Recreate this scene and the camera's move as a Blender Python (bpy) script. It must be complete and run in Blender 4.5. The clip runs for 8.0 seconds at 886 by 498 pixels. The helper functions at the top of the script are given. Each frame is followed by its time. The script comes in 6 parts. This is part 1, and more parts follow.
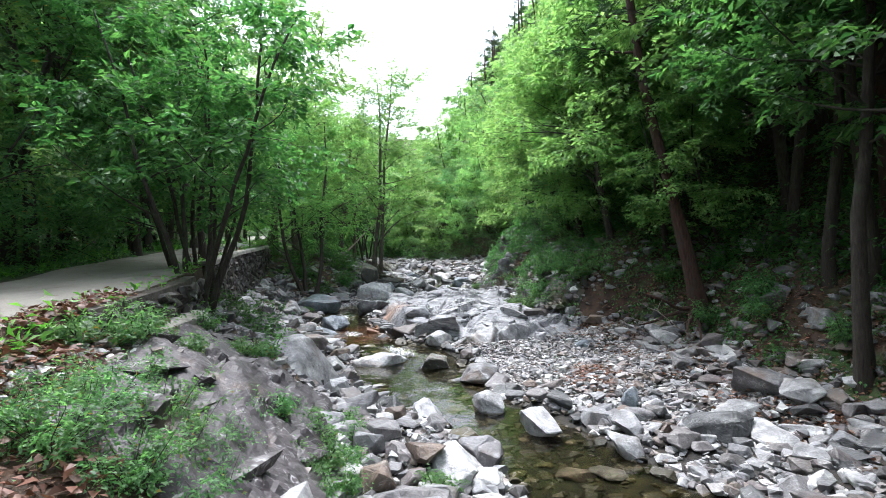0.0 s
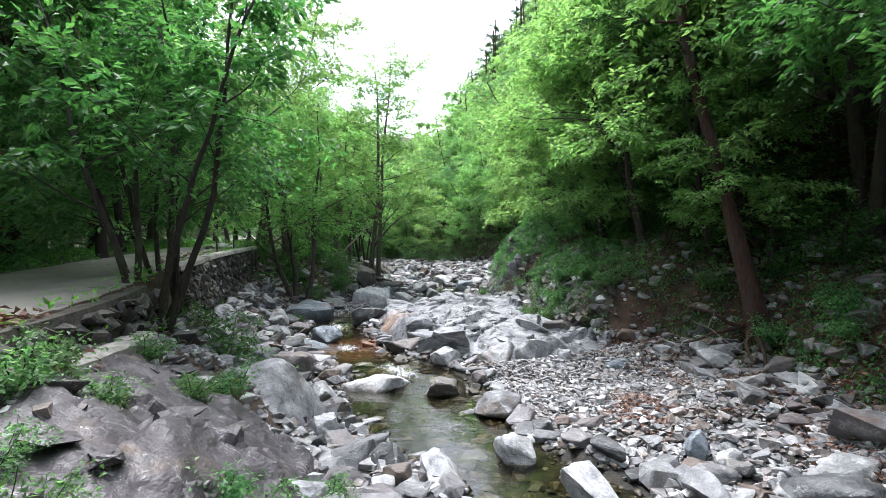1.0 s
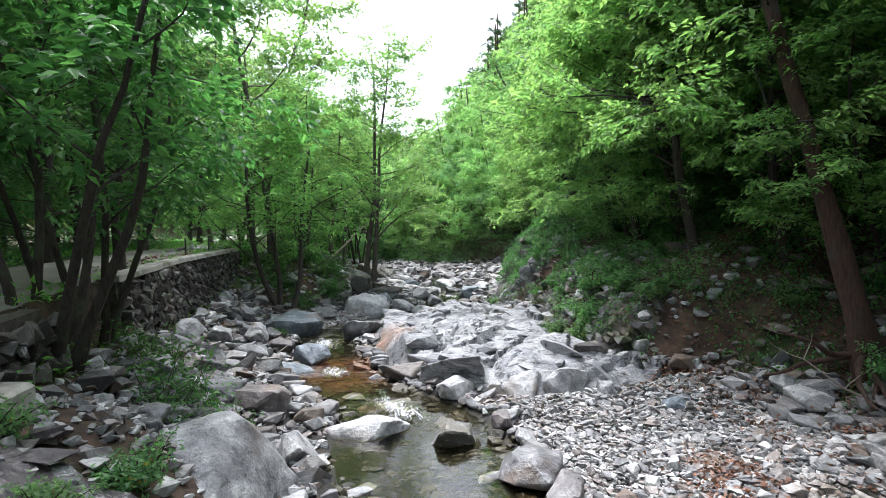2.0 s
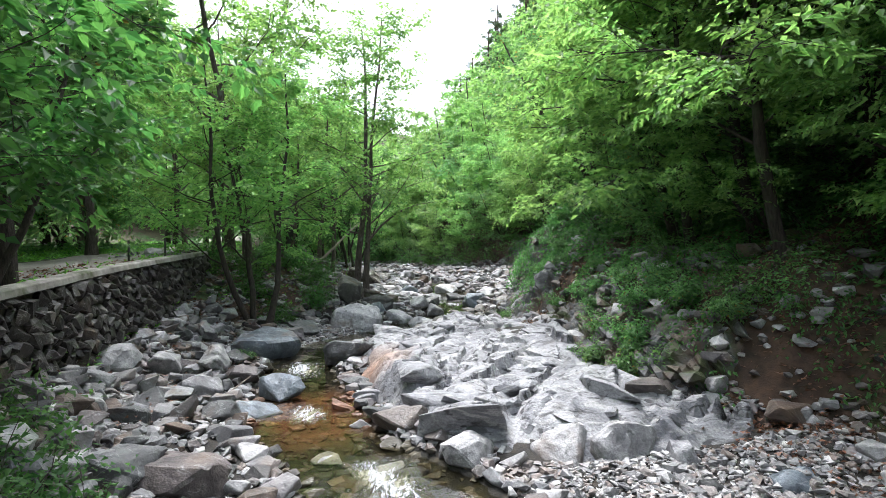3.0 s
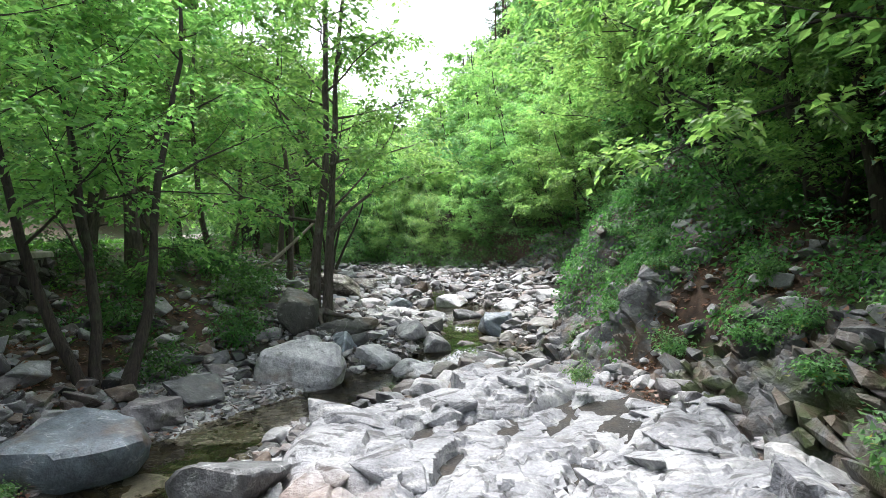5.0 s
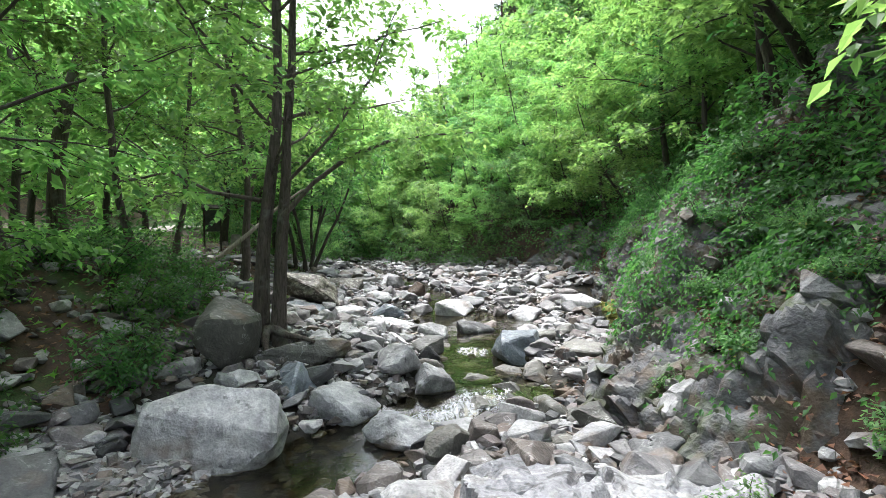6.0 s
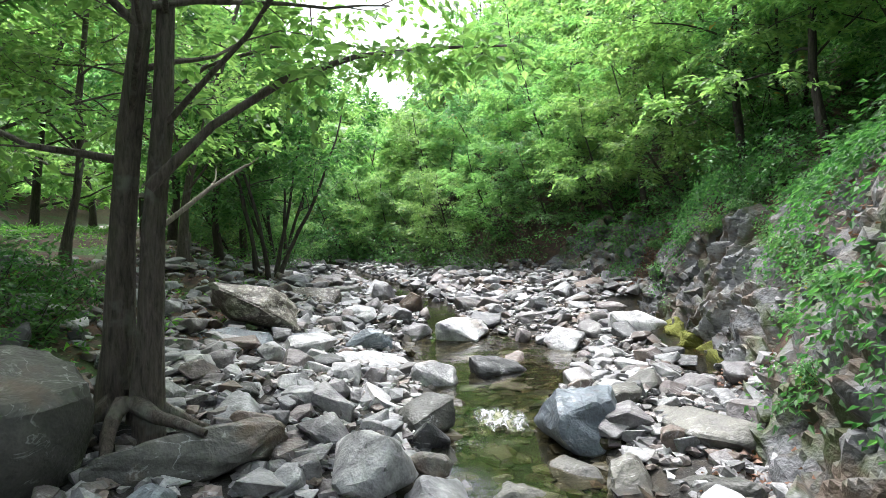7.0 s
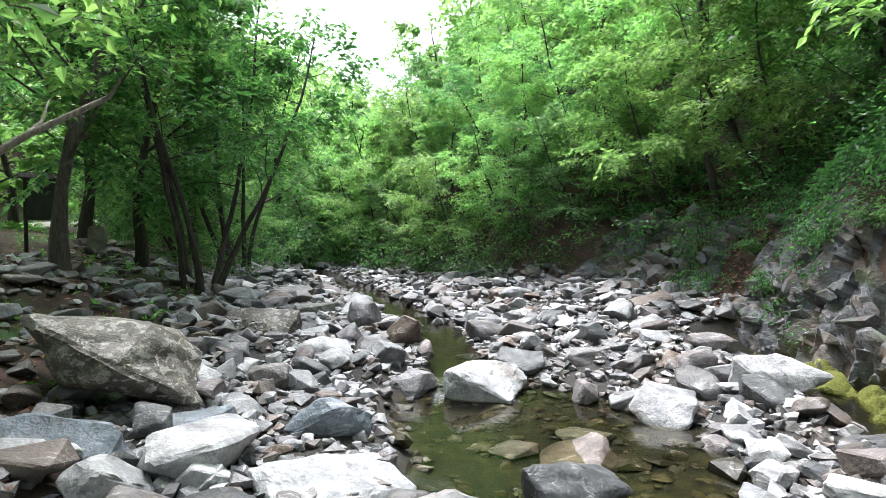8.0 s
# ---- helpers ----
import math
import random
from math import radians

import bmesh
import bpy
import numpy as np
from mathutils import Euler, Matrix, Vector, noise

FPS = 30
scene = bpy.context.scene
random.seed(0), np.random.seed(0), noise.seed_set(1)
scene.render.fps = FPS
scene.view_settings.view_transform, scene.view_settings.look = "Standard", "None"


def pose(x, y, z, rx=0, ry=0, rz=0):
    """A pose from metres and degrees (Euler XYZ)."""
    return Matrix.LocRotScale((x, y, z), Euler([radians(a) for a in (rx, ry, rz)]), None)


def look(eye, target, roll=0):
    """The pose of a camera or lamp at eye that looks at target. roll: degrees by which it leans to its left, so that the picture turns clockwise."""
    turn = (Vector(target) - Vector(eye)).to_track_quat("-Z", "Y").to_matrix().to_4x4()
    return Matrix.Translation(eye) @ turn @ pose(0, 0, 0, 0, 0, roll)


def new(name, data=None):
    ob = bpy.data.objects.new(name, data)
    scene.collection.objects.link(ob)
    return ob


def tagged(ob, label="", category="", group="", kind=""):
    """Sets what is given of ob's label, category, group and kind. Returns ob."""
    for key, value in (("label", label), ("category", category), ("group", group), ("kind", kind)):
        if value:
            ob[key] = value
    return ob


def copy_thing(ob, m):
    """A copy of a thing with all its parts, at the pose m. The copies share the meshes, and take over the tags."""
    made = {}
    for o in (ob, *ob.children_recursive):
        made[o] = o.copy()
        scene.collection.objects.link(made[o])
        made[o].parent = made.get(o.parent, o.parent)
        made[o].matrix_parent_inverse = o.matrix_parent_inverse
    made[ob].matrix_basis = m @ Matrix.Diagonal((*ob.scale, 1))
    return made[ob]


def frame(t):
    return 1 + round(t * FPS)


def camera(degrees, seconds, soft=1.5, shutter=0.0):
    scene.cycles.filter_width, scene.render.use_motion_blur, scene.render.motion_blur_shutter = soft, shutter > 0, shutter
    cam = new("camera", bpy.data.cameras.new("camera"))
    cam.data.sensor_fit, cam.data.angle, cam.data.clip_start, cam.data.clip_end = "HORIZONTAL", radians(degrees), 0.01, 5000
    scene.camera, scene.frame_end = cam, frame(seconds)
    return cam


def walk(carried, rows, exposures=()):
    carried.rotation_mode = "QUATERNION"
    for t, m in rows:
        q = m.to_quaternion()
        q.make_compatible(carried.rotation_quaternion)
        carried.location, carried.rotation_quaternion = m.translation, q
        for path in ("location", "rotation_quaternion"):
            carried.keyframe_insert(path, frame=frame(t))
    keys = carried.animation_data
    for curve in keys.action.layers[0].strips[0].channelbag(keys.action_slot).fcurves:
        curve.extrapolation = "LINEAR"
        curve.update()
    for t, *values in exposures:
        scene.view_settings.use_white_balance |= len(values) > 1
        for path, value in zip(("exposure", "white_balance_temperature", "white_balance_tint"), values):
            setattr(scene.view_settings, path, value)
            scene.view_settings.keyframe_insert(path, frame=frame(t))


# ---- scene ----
cam = camera(80.0, 8.0, 0.5)
PATH = [
    (0, (-0.047, -0.025, 2.558), (-0.043, 1.975, 2.558), -1.3),
    (0.5, (-0.177, 0.968, 2.602), (-0.169, 2.968, 2.6), -1.2),
    (1, (-0.29, 2.074, 2.64), (-0.277, 4.074, 2.639), -1.1),
    (1.5, (-0.403, 3.316, 2.681), (-0.386, 5.316, 2.68), -1.0),
    (1.7, (-0.438, 3.857, 2.704), (-0.421, 5.857, 2.703), -0.9),
    (2.8, (-0.582, 6.877, 2.821), (-0.554, 8.877, 2.82), -1.3),
    (3, (-0.569, 7.565, 2.823), (-0.544, 9.565, 2.824), -1.2),
    (3.5, (-0.569, 9.368, 2.857), (-0.545, 11.368, 2.859), -1.4),
    (4, (-0.587, 11.246, 2.818), (-0.561, 13.245, 2.824), -1.5),
    (4.5, (-0.594, 13.237, 2.789), (-0.571, 15.237, 2.793), -1.6),
    (4.7, (-0.585, 14.055, 2.778), (-0.566, 16.055, 2.78), -1.7),
    (5.8, (-0.525, 18.42, 2.713), (-0.511, 20.42, 2.696), -1.0),
    (6, (-0.551, 19.297, 2.7), (-0.535, 21.297, 2.681), -1.1),
    (6.5, (-0.616, 21.416, 2.674), (-0.593, 23.416, 2.654), -1.3),
    (7, (-0.689, 23.663, 2.67), (-0.657, 25.662, 2.651), -1.2),
    (7.5, (-0.85, 25.908, 2.715), (-0.8, 27.908, 2.694), -1.0),
    (8, (-0.918, 28.203, 2.646), (-0.856, 30.202, 2.633), -1.0),
]
walk(cam, [(t, look(eye, target, roll)) for t, eye, target, roll in PATH], [(0, 2.0, 6080, 11), (3, 2.05, 6250, 11), (4.5, 2.15, 6350, 11), (6.5, 2.3, 6350, 11), (8, 2.25, 6200, 11)])

# ---- world, sun, exposure ----
SUN_EL, SUN_ROT = radians(69), radians(-25)
world = bpy.data.worlds.new("overcast_sky")
scene.world = world
world.use_nodes = True
wn, wl = world.node_tree.nodes, world.node_tree.links
wn.clear()
sky = wn.new("ShaderNodeTexSky")
sky.sky_type = "NISHITA"
sky.sun_disc = False
sky.sun_elevation, sky.sun_rotation = SUN_EL, SUN_ROT
sky.dust_density, sky.air_density = 4.0, 1.2
grey = wn.new("ShaderNodeHueSaturation")
grey.inputs["Saturation"].default_value = 0.42
bg = wn.new("ShaderNodeBackground")
bg.inputs["Strength"].default_value = 0.15
out = wn.new("ShaderNodeOutputWorld")
wl.new(sky.outputs[0], grey.inputs["Color"])
wl.new(grey.outputs[0], bg.inputs["Color"])
wl.new(bg.outputs[0], out.inputs["Surface"])
sun = new("sun", bpy.data.lights.new("sun", "SUN"))
sun.data.energy, sun.data.angle, sun.data.color = 1.3, radians(30), (1.0, 1.0, 1.0)
sun.matrix_world = look((-6.5, 34, 40), (0, 20, 0))


# ---- materials ----
class Nodes:
    """A small builder of node trees."""

    def __init__(self, name, rough=0.8):
        self.mat = bpy.data.materials.new(name)
        self.mat.use_nodes = True
        self.t = self.mat.node_tree
        self.bsdf = self.t.nodes["Principled BSDF"]
        self.bsdf.inputs["Roughness"].default_value = rough
        self.obj = None

    def node(self, kind, **values):
        n = self.t.nodes.new(kind)
        for key, v in values.items():
            n.inputs[key].default_value = v
        return n

    def link(self, a, b):
        self.t.links.new(a, b)
        return b.node

    def world_pos(self, scale=(1, 1, 1), turn=(0, 0, 0)):
        g = self.node("ShaderNodeNewGeometry")
        m = self.node("ShaderNodeMapping")
        m.inputs["Scale"].default_value = scale
        m.inputs["Rotation"].default_value = turn
        self.link(g.outputs["Position"], m.inputs["Vector"])
        return m.outputs[0]

    def local_pos(self, scale=(1, 1, 1), turn=(0, 0, 0)):
        g = self.node("ShaderNodeTexCoord")
        m = self.node("ShaderNodeMapping")
        m.inputs["Scale"].default_value = scale
        m.inputs["Rotation"].default_value = turn
        self.link(g.outputs["Object"], m.inputs["Vector"])
        return m.outputs[0]

    def noise(self, at, scale, detail=4.0, rough=0.6, distort=0.0):
        n = self.node("ShaderNodeTexNoise", Scale=scale, Detail=detail, Roughness=rough, Distortion=distort)
        self.link(at, n.inputs["Vector"])
        return n.outputs["Fac"]

    def ramp(self, fac, *stops):
        n = self.node("ShaderNodeValToRGB")
        e = n.color_ramp.elements
        while len(e) < len(stops):
            e.new(0.5)
        for el, (p, c) in zip(e, stops):
            el.position, el.color = p, (*c, 1) if len(c) == 3 else c
        self.link(fac, n.inputs[0])
        return n.outputs[0]

    def mask(self, fac, lo, hi):
        n = self.node("ShaderNodeMapRange")
        n.inputs["From Min"].default_value, n.inputs["From Max"].default_value = lo, hi
        self.link(fac, n.inputs["Value"])
        return n.outputs[0]

    def mix(self, fac, a, b, blend="MIX"):
        n = self.node("ShaderNodeMix")
        n.data_type, n.blend_type = "RGBA", blend
        for value, key in ((fac, 0), (a, 6), (b, 7)):
            if isinstance(value, (int, float)):
                n.inputs[key].default_value = value
            elif isinstance(value, tuple):
                n.inputs[key].default_value = (*value, 1)
            else:
                self.link(value, n.inputs[key])
        return n.outputs[2]

    def math(self, op, a, b=0.0):
        n = self.node("ShaderNodeMath")
        n.operation = op
        for value, key in ((a, 0), (b, 1)):
            if isinstance(value, (int, float)):
                n.inputs[key].default_value = value
            else:
                self.link(value, n.inputs[key])
        return n.outputs[0]

    def colour(self, c):
        if isinstance(c, tuple):
            self.bsdf.inputs["Base Color"].default_value = (*c, 1)
        else:
            self.link(c, self.bsdf.inputs["Base Color"])
        return self

    def bump(self, height, strength=0.5, dist=0.02):
        n = self.node("ShaderNodeBump", Strength=strength, Distance=dist)
        self.link(height, n.inputs["Height"])
        self.link(n.outputs[0], self.bsdf.inputs["Normal"])
        return self

    def rust_near(self, c, place, reach, pale):
        """Iron-stained stone round a place, with an uneven edge."""
        d = self.node("ShaderNodeVectorMath")
        d.operation = "DISTANCE"
        self.link(self.world_pos(), d.inputs[0])
        d.inputs[1].default_value = place
        edge = self.math("ADD", d.outputs["Value"], self.math("MULTIPLY", self.noise(self.world_pos(), 1.5, 5, 0.65), 1.8))
        tone = self.mix(self.mask(self.noise(self.world_pos(), 3, 5, 0.7), 0.35, 0.65), tuple(v * 0.36 for v in pale), pale)
        return self.mix(self.mask(edge, reach, reach - 1.05), c, tone)

    def piece_random(self, island=False):
        if island:
            return self.node("ShaderNodeNewGeometry").outputs["Random Per Island"]
        return self.node("ShaderNodeObjectInfo").outputs["Random"]

    def attr(self, name):
        n = self.node("ShaderNodeAttribute")
        n.attribute_name = name
        return n.outputs["Fac"]


def stone_material(name, island, stops, mottled=0.5, spots=None, rust=None):
    n = Nodes(name, 0.6)
    at = n.world_pos

    tone = n.ramp(n.piece_random(island), *stops)
    big = n.noise(at(), 3.2, 4, 0.6, 0.4)
    mid = n.noise(at(), 11.0, 3, 0.55, 0.2)
    fine = n.noise(at(), 42.0, 2, 0.5)
    shade = n.ramp(big, (0.30, (0.16, 0.16, 0.17)), (0.46, (0.42, 0.42, 0.43)), (0.56, (0.60, 0.60, 0.60)), (0.72, (0.92, 0.92, 0.91)))
    c = n.mix(mottled + 0.3, tone, shade, "OVERLAY")
    c = n.mix(0.38, c, n.ramp(mid, (0.32, (0.22, 0.22, 0.23)), (0.5, (0.5, 0.5, 0.5)), (0.68, (0.82, 0.82, 0.81))), "OVERLAY")
    c = n.mix(0.32, c, n.ramp(fine, (0.3, (0.25, 0.25, 0.26)), (0.7, (0.78, 0.77, 0.76))), "OVERLAY")
    vein = n.math("ABSOLUTE", n.math("SUBTRACT", n.noise(at((1.0, 3.2, 3.2), (0.3, 0.5, 0.6)), 1.5, 4, 0.55, 1.0), 0.5))
    c = n.mix(n.math("MULTIPLY", n.math("MULTIPLY", n.mask(vein, 0.02, 0.003), n.mask(big, 0.5, 0.62)), 0.5), c, (0.50, 0.50, 0.505))
    stain = n.noise(at((1, 1, 1), (1.0, 0.4, 0.0)), 1.3, 4, 0.6)
    c = n.mix(n.math("MULTIPLY", n.mask(stain, 0.58, 0.72), 0.7), c, (0.13, 0.085, 0.055))
    lichen = n.noise(at((1, 1, 1), (0.0, 1.3, 0.5)), 6.0, 5, 0.6)
    c = n.mix(n.math("MULTIPLY", n.mask(lichen, 0.62, 0.68), 0.55), c, (0.055, 0.057, 0.05))
    if rust:
        c = n.rust_near(c, *rust)
    if spots:
        patch = n.noise(at((1, 1, 1.6), (0.4, 0.2, 0.9)), 9.0, 4, 0.62, 0.4)
        c = n.mix(n.mask(patch, 0.54, 0.58), c, spots)
    n.colour(c)
    n.bump(n.math("ADD", n.math("MULTIPLY", big, 1.6), n.math("ADD", n.math("MULTIPLY", mid, 0.7), n.math("MULTIPLY", fine, 0.22))), 0.7, 0.04)
    gloss = n.mask(mid, 0.3, 0.7)
    gloss.node.inputs["To Min"].default_value = 0.42
    gloss.node.inputs["To Max"].default_value = 0.75
    n.link(gloss, n.bsdf.inputs["Roughness"])
    return n.mat


STONE_TONES = ((0.0, (0.026, 0.027, 0.028)), (0.16, (0.086, 0.088, 0.091)), (0.28, (0.107, 0.076, 0.058)), (0.40, (0.138, 0.139, 0.146)), (0.54, (0.112, 0.093, 0.090)), (0.70, (0.189, 0.191, 0.198)), (0.86, (0.249, 0.248, 0.249)), (1.0, (0.370, 0.365, 0.365)))
m_boulder = stone_material("river_boulder", False, STONE_TONES)
m_cobble = stone_material("river_cobble", True, STONE_TONES, 0.2)
m_dark_stone = stone_material("dark_boulder", False, ((0.0, (0.05, 0.05, 0.045)), (1.0, (0.12, 0.115, 0.10))), 0.25)
m_spotted = stone_material("lichen_spotted_slab", False, ((0.0, (0.085, 0.074, 0.06)), (1.0, (0.11, 0.095, 0.08))), 0.5, spots=(0.29, 0.275, 0.24))
m_gravel = stone_material("pale_gravel", True, ((0.0, (0.09, 0.09, 0.093)), (0.3, (0.19, 0.19, 0.195)), (0.5, (0.15, 0.12, 0.105)), (0.75, (0.28, 0.278, 0.28)), (1.0, (0.42, 0.415, 0.41))), 0.1)
m_sunken = stone_material("algae_covered_stone", True, ((0.0, (0.008, 0.007, 0.003)), (0.5, (0.022, 0.018, 0.007)), (1.0, (0.05, 0.04, 0.015))), 0.1, rust=((-2.8, 17.6, -0.2), 3.0, (0.20, 0.085, 0.04)))
m_blue_stone = stone_material("blue_grey_boulder", False, ((0.0, (0.10, 0.12, 0.14)), (1.0, (0.165, 0.19, 0.215))), 0.3)
m_pale_stone = stone_material("pale_boulder", False, ((0.0, (0.29, 0.292, 0.298)), (1.0, (0.38, 0.378, 0.38))), 0.3)
m_mid_stone = stone_material("grey_boulder", False, ((0.0, (0.20, 0.20, 0.208)), (1.0, (0.25, 0.248, 0.25))), 0.4)
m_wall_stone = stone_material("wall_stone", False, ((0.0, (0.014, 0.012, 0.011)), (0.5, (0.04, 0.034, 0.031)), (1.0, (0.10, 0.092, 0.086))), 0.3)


def bedrock_material(name, tone, stain_at=None):
    n = Nodes(name, 0.62)
    k = tone
    at = n.world_pos()
    big = n.noise(at, 0.9, 6, 0.62, 0.8)
    c = n.ramp(big, (0.28, (0.15 * k, 0.152 * k, 0.17 * k)), (0.45, (0.30 * k, 0.305 * k, 0.33 * k)), (0.62, (0.46 * k, 0.465 * k, 0.48 * k)))
    vein = n.noise(n.world_pos((1.2, 4, 4), (0.2, 0.4, 0.9)), 1.7, 4, 0.55, 0.7)
    c = n.mix(n.mask(vein, 0.56, 0.64), c, (0.50 * k, 0.50 * k, 0.495 * k))
    # near-black low side of the streaks: shade of cracks painted into the rock
    c = n.mix(n.mask(vein, 0.45, 0.37), c, (0.05, 0.05, 0.054))
    dirt = n.noise(n.world_pos((1, 1, 2.5), (0.5, 0.1, 0.3)), 4.5, 6, 0.7, 0.4)
    c = n.mix(n.math("MULTIPLY", n.mask(dirt, 0.54, 0.66), 0.75), c, (0.085, 0.08, 0.078))
    fine = n.noise(at, 26, 3, 0.6)
    c = n.mix(0.55, c, n.ramp(fine, (0.3, (0.28, 0.28, 0.29)), (0.7, (0.75, 0.74, 0.73))), "OVERLAY")
    if stain_at:
        c = n.rust_near(c, stain_at, 2.35, (0.33, 0.21, 0.155))
    else:
        moss = n.noise(at, 1.3, 5, 0.6)
        c = n.mix(n.mask(moss, 0.50 + 0.12 * (tone > 0.5), 0.60 + 0.12 * (tone > 0.5)), c, (0.045, 0.06, 0.018))
        c = n.mix(n.mask(n.noise(at, 2.1, 5, 0.6), 0.48 + 0.10 * (tone > 0.5), 0.62 + 0.10 * (tone > 0.5)), c, (0.085, 0.062, 0.045))
    n.colour(c)
    n.bump(n.math("ADD", n.math("MULTIPLY", vein, 1.4), fine), 0.7, 0.03)
    return n.mat


m_bedrock = bedrock_material("pale_bedrock", 0.58, (-2.3, 19.6, 0.1))
m_mossrock = bedrock_material("mossy_bedrock", 0.26)
m_cliff = bedrock_material("grey_cliff_rock", 0.50)
m_bank = bedrock_material("weathered_bank_rock", 0.34)
m_ledge = stone_material("purple_grey_ledge", False, ((0.0, (0.046, 0.038, 0.041)), (1.0, (0.056, 0.047, 0.050))), 0.22)


def ground_material():
    n = Nodes("forest_ground", 0.92)
    at = n.world_pos()
    big, mid, fine = n.noise(at, 0.5, 5), n.noise(at, 5, 5, 0.65), n.noise(at, 45, 2, 0.6)
    soil = n.ramp(mid, (0.3, (0.014, 0.009, 0.006)), (0.52, (0.050, 0.029, 0.018)), (0.75, (0.10, 0.054, 0.032)))
    green = n.ramp(fine, (0.3, (0.012, 0.035, 0.008)), (0.7, (0.05, 0.12, 0.024)))
    # bed gravel kept near black: shade of the gaps between stones, put into its colour
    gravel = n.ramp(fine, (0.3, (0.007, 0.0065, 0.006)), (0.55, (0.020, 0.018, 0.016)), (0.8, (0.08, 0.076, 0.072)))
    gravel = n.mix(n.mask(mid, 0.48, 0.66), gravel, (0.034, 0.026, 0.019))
    c = n.mix(n.mask(big, 0.54, 0.66), soil, green)
    c = n.mix(n.attr("grass"), c, green)
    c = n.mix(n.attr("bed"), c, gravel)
    c = n.mix(n.attr("wet"), c, n.ramp(mid, (0.36, (0.003, 0.003, 0.001)), (0.52, (0.012, 0.011, 0.0035)), (0.68, (0.05, 0.042, 0.013))))
    c = n.mix(n.attr("wet"), c, n.rust_near(c, (-2.8, 17.6, -0.2), 3.0, (0.18, 0.075, 0.035)))
    n.colour(c)
    n.bump(n.math("ADD", mid, n.math("MULTIPLY", fine, 0.5)), 0.6, 0.04)
    return n.mat


m_ground = ground_material()


def road_material():
    n = Nodes("packed_gravel_road", 0.9)
    at = n.world_pos()
    big, fine = n.noise(at, 0.7, 4), n.noise(at, 60, 5, 0.75)
    c = n.ramp(big, (0.3, (0.17, 0.155, 0.135)), (0.7, (0.28, 0.262, 0.235)))
    c = n.mix(0.6, c, n.ramp(fine, (0.3, (0.25, 0.25, 0.25)), (0.7, (0.75, 0.75, 0.75))), "OVERLAY")
    c = n.mix(n.mask(n.noise(at, 2.4, 5, 0.7), 0.6, 0.7), c, (0.12, 0.08, 0.05))
    n.colour(c).bump(fine, 0.5, 0.02)
    return n.mat


m_road = road_material()


def concrete_material():
    n = Nodes("weathered_concrete", 0.85)
    at = n.world_pos()
    c = n.ramp(n.noise(at, 3, 6, 0.65), (0.3, (0.16, 0.15, 0.13)), (0.55, (0.33, 0.31, 0.28)), (0.75, (0.46, 0.44, 0.40)))
    n.colour(n.mix(n.mask(n.noise(at, 1.7, 4), 0.56, 0.7), c, (0.08, 0.09, 0.04))).bump(n.noise(at, 40, 5), 0.4, 0.02)
    return n.mat


m_concrete = concrete_material()
n = Nodes("dark_mortar", 0.9)
m_mortar = n.colour(n.ramp(n.noise(n.world_pos(), 9, 5, 0.7), (0.3, (0.02, 0.016, 0.012)), (0.7, (0.11, 0.095, 0.08)))).bump(n.noise(n.world_pos(), 30, 4), 0.6, 0.03).mat


def leaf_material(name, dark, light, glow=0.45, dry=None):
    n = Nodes(name, 0.5)
    r = n.piece_random(True)
    o = n.node("ShaderNodeObjectInfo").outputs["Random"]
    c = n.mix(r, dark, light)
    if dry:
        c = n.mix(n.mask(r, 0.975, 0.985), c, dry)
    hue = n.node("ShaderNodeHueSaturation")
    n.link(n.math("ADD", n.math("MULTIPLY", o, 0.03), 0.485), hue.inputs["Hue"])
    n.link(n.math("ADD", n.math("MULTIPLY", o, 0.3), 0.85), hue.inputs["Value"])
    n.link(c, hue.inputs["Color"])
    c = hue.outputs[0]
    n.colour(c)
    n.bsdf.inputs["Specular IOR Level"].default_value = 0.4
    tr = n.node("ShaderNodeBsdfTranslucent")
    warm = n.mix(0.65, c, (0.90, 1.0, 0.56), "MULTIPLY")
    boost = n.mix(1.0, warm, (3.0, 3.0, 3.0), "MULTIPLY")
    n.link(boost, tr.inputs["Color"])
    mx = n.node("ShaderNodeMixShader")
    mx.inputs[0].default_value = glow
    n.link(n.bsdf.outputs[0], mx.inputs[1])
    n.link(tr.outputs[0], mx.inputs[2])
    n.link(mx.outputs[0], n.t.nodes["Material Output"].inputs["Surface"])
    return n.mat


m_leaf = leaf_material("broad_leaf", (0.034, 0.088, 0.035), (0.102, 0.198, 0.070), dry=(0.16, 0.12, 0.03))
m_leaf_bright = leaf_material("young_leaf", (0.062, 0.130, 0.042), (0.150, 0.240, 0.080), 0.50)
m_leaf_dark = leaf_material("shade_leaf", (0.022, 0.070, 0.022), (0.066, 0.148, 0.040), 0.42)
m_needle = leaf_material("pine_needle", (0.018, 0.045, 0.018), (0.045, 0.085, 0.030), 0.2)
m_litter = leaf_material("fallen_leaf", (0.06, 0.028, 0.016), (0.20, 0.095, 0.055), 0.1)
m_grass = leaf_material("grass_blade", (0.05, 0.14, 0.02), (0.14, 0.28, 0.05), 0.35)


def bark_material(name, a, b, lichen):
    n = Nodes(name, 0.9)
    groove = n.noise(n.local_pos((9, 9, 1.4)), 3.0, 6, 0.7, 0.5)
    c = n.ramp(groove, (0.32, a), (0.62, b))
    c = n.mix(n.mask(n.noise(n.local_pos(), 2.5, 4), 0.56, 0.68), c, lichen)
    n.colour(c).bump(groove, 0.9, 0.04)
    return n.mat


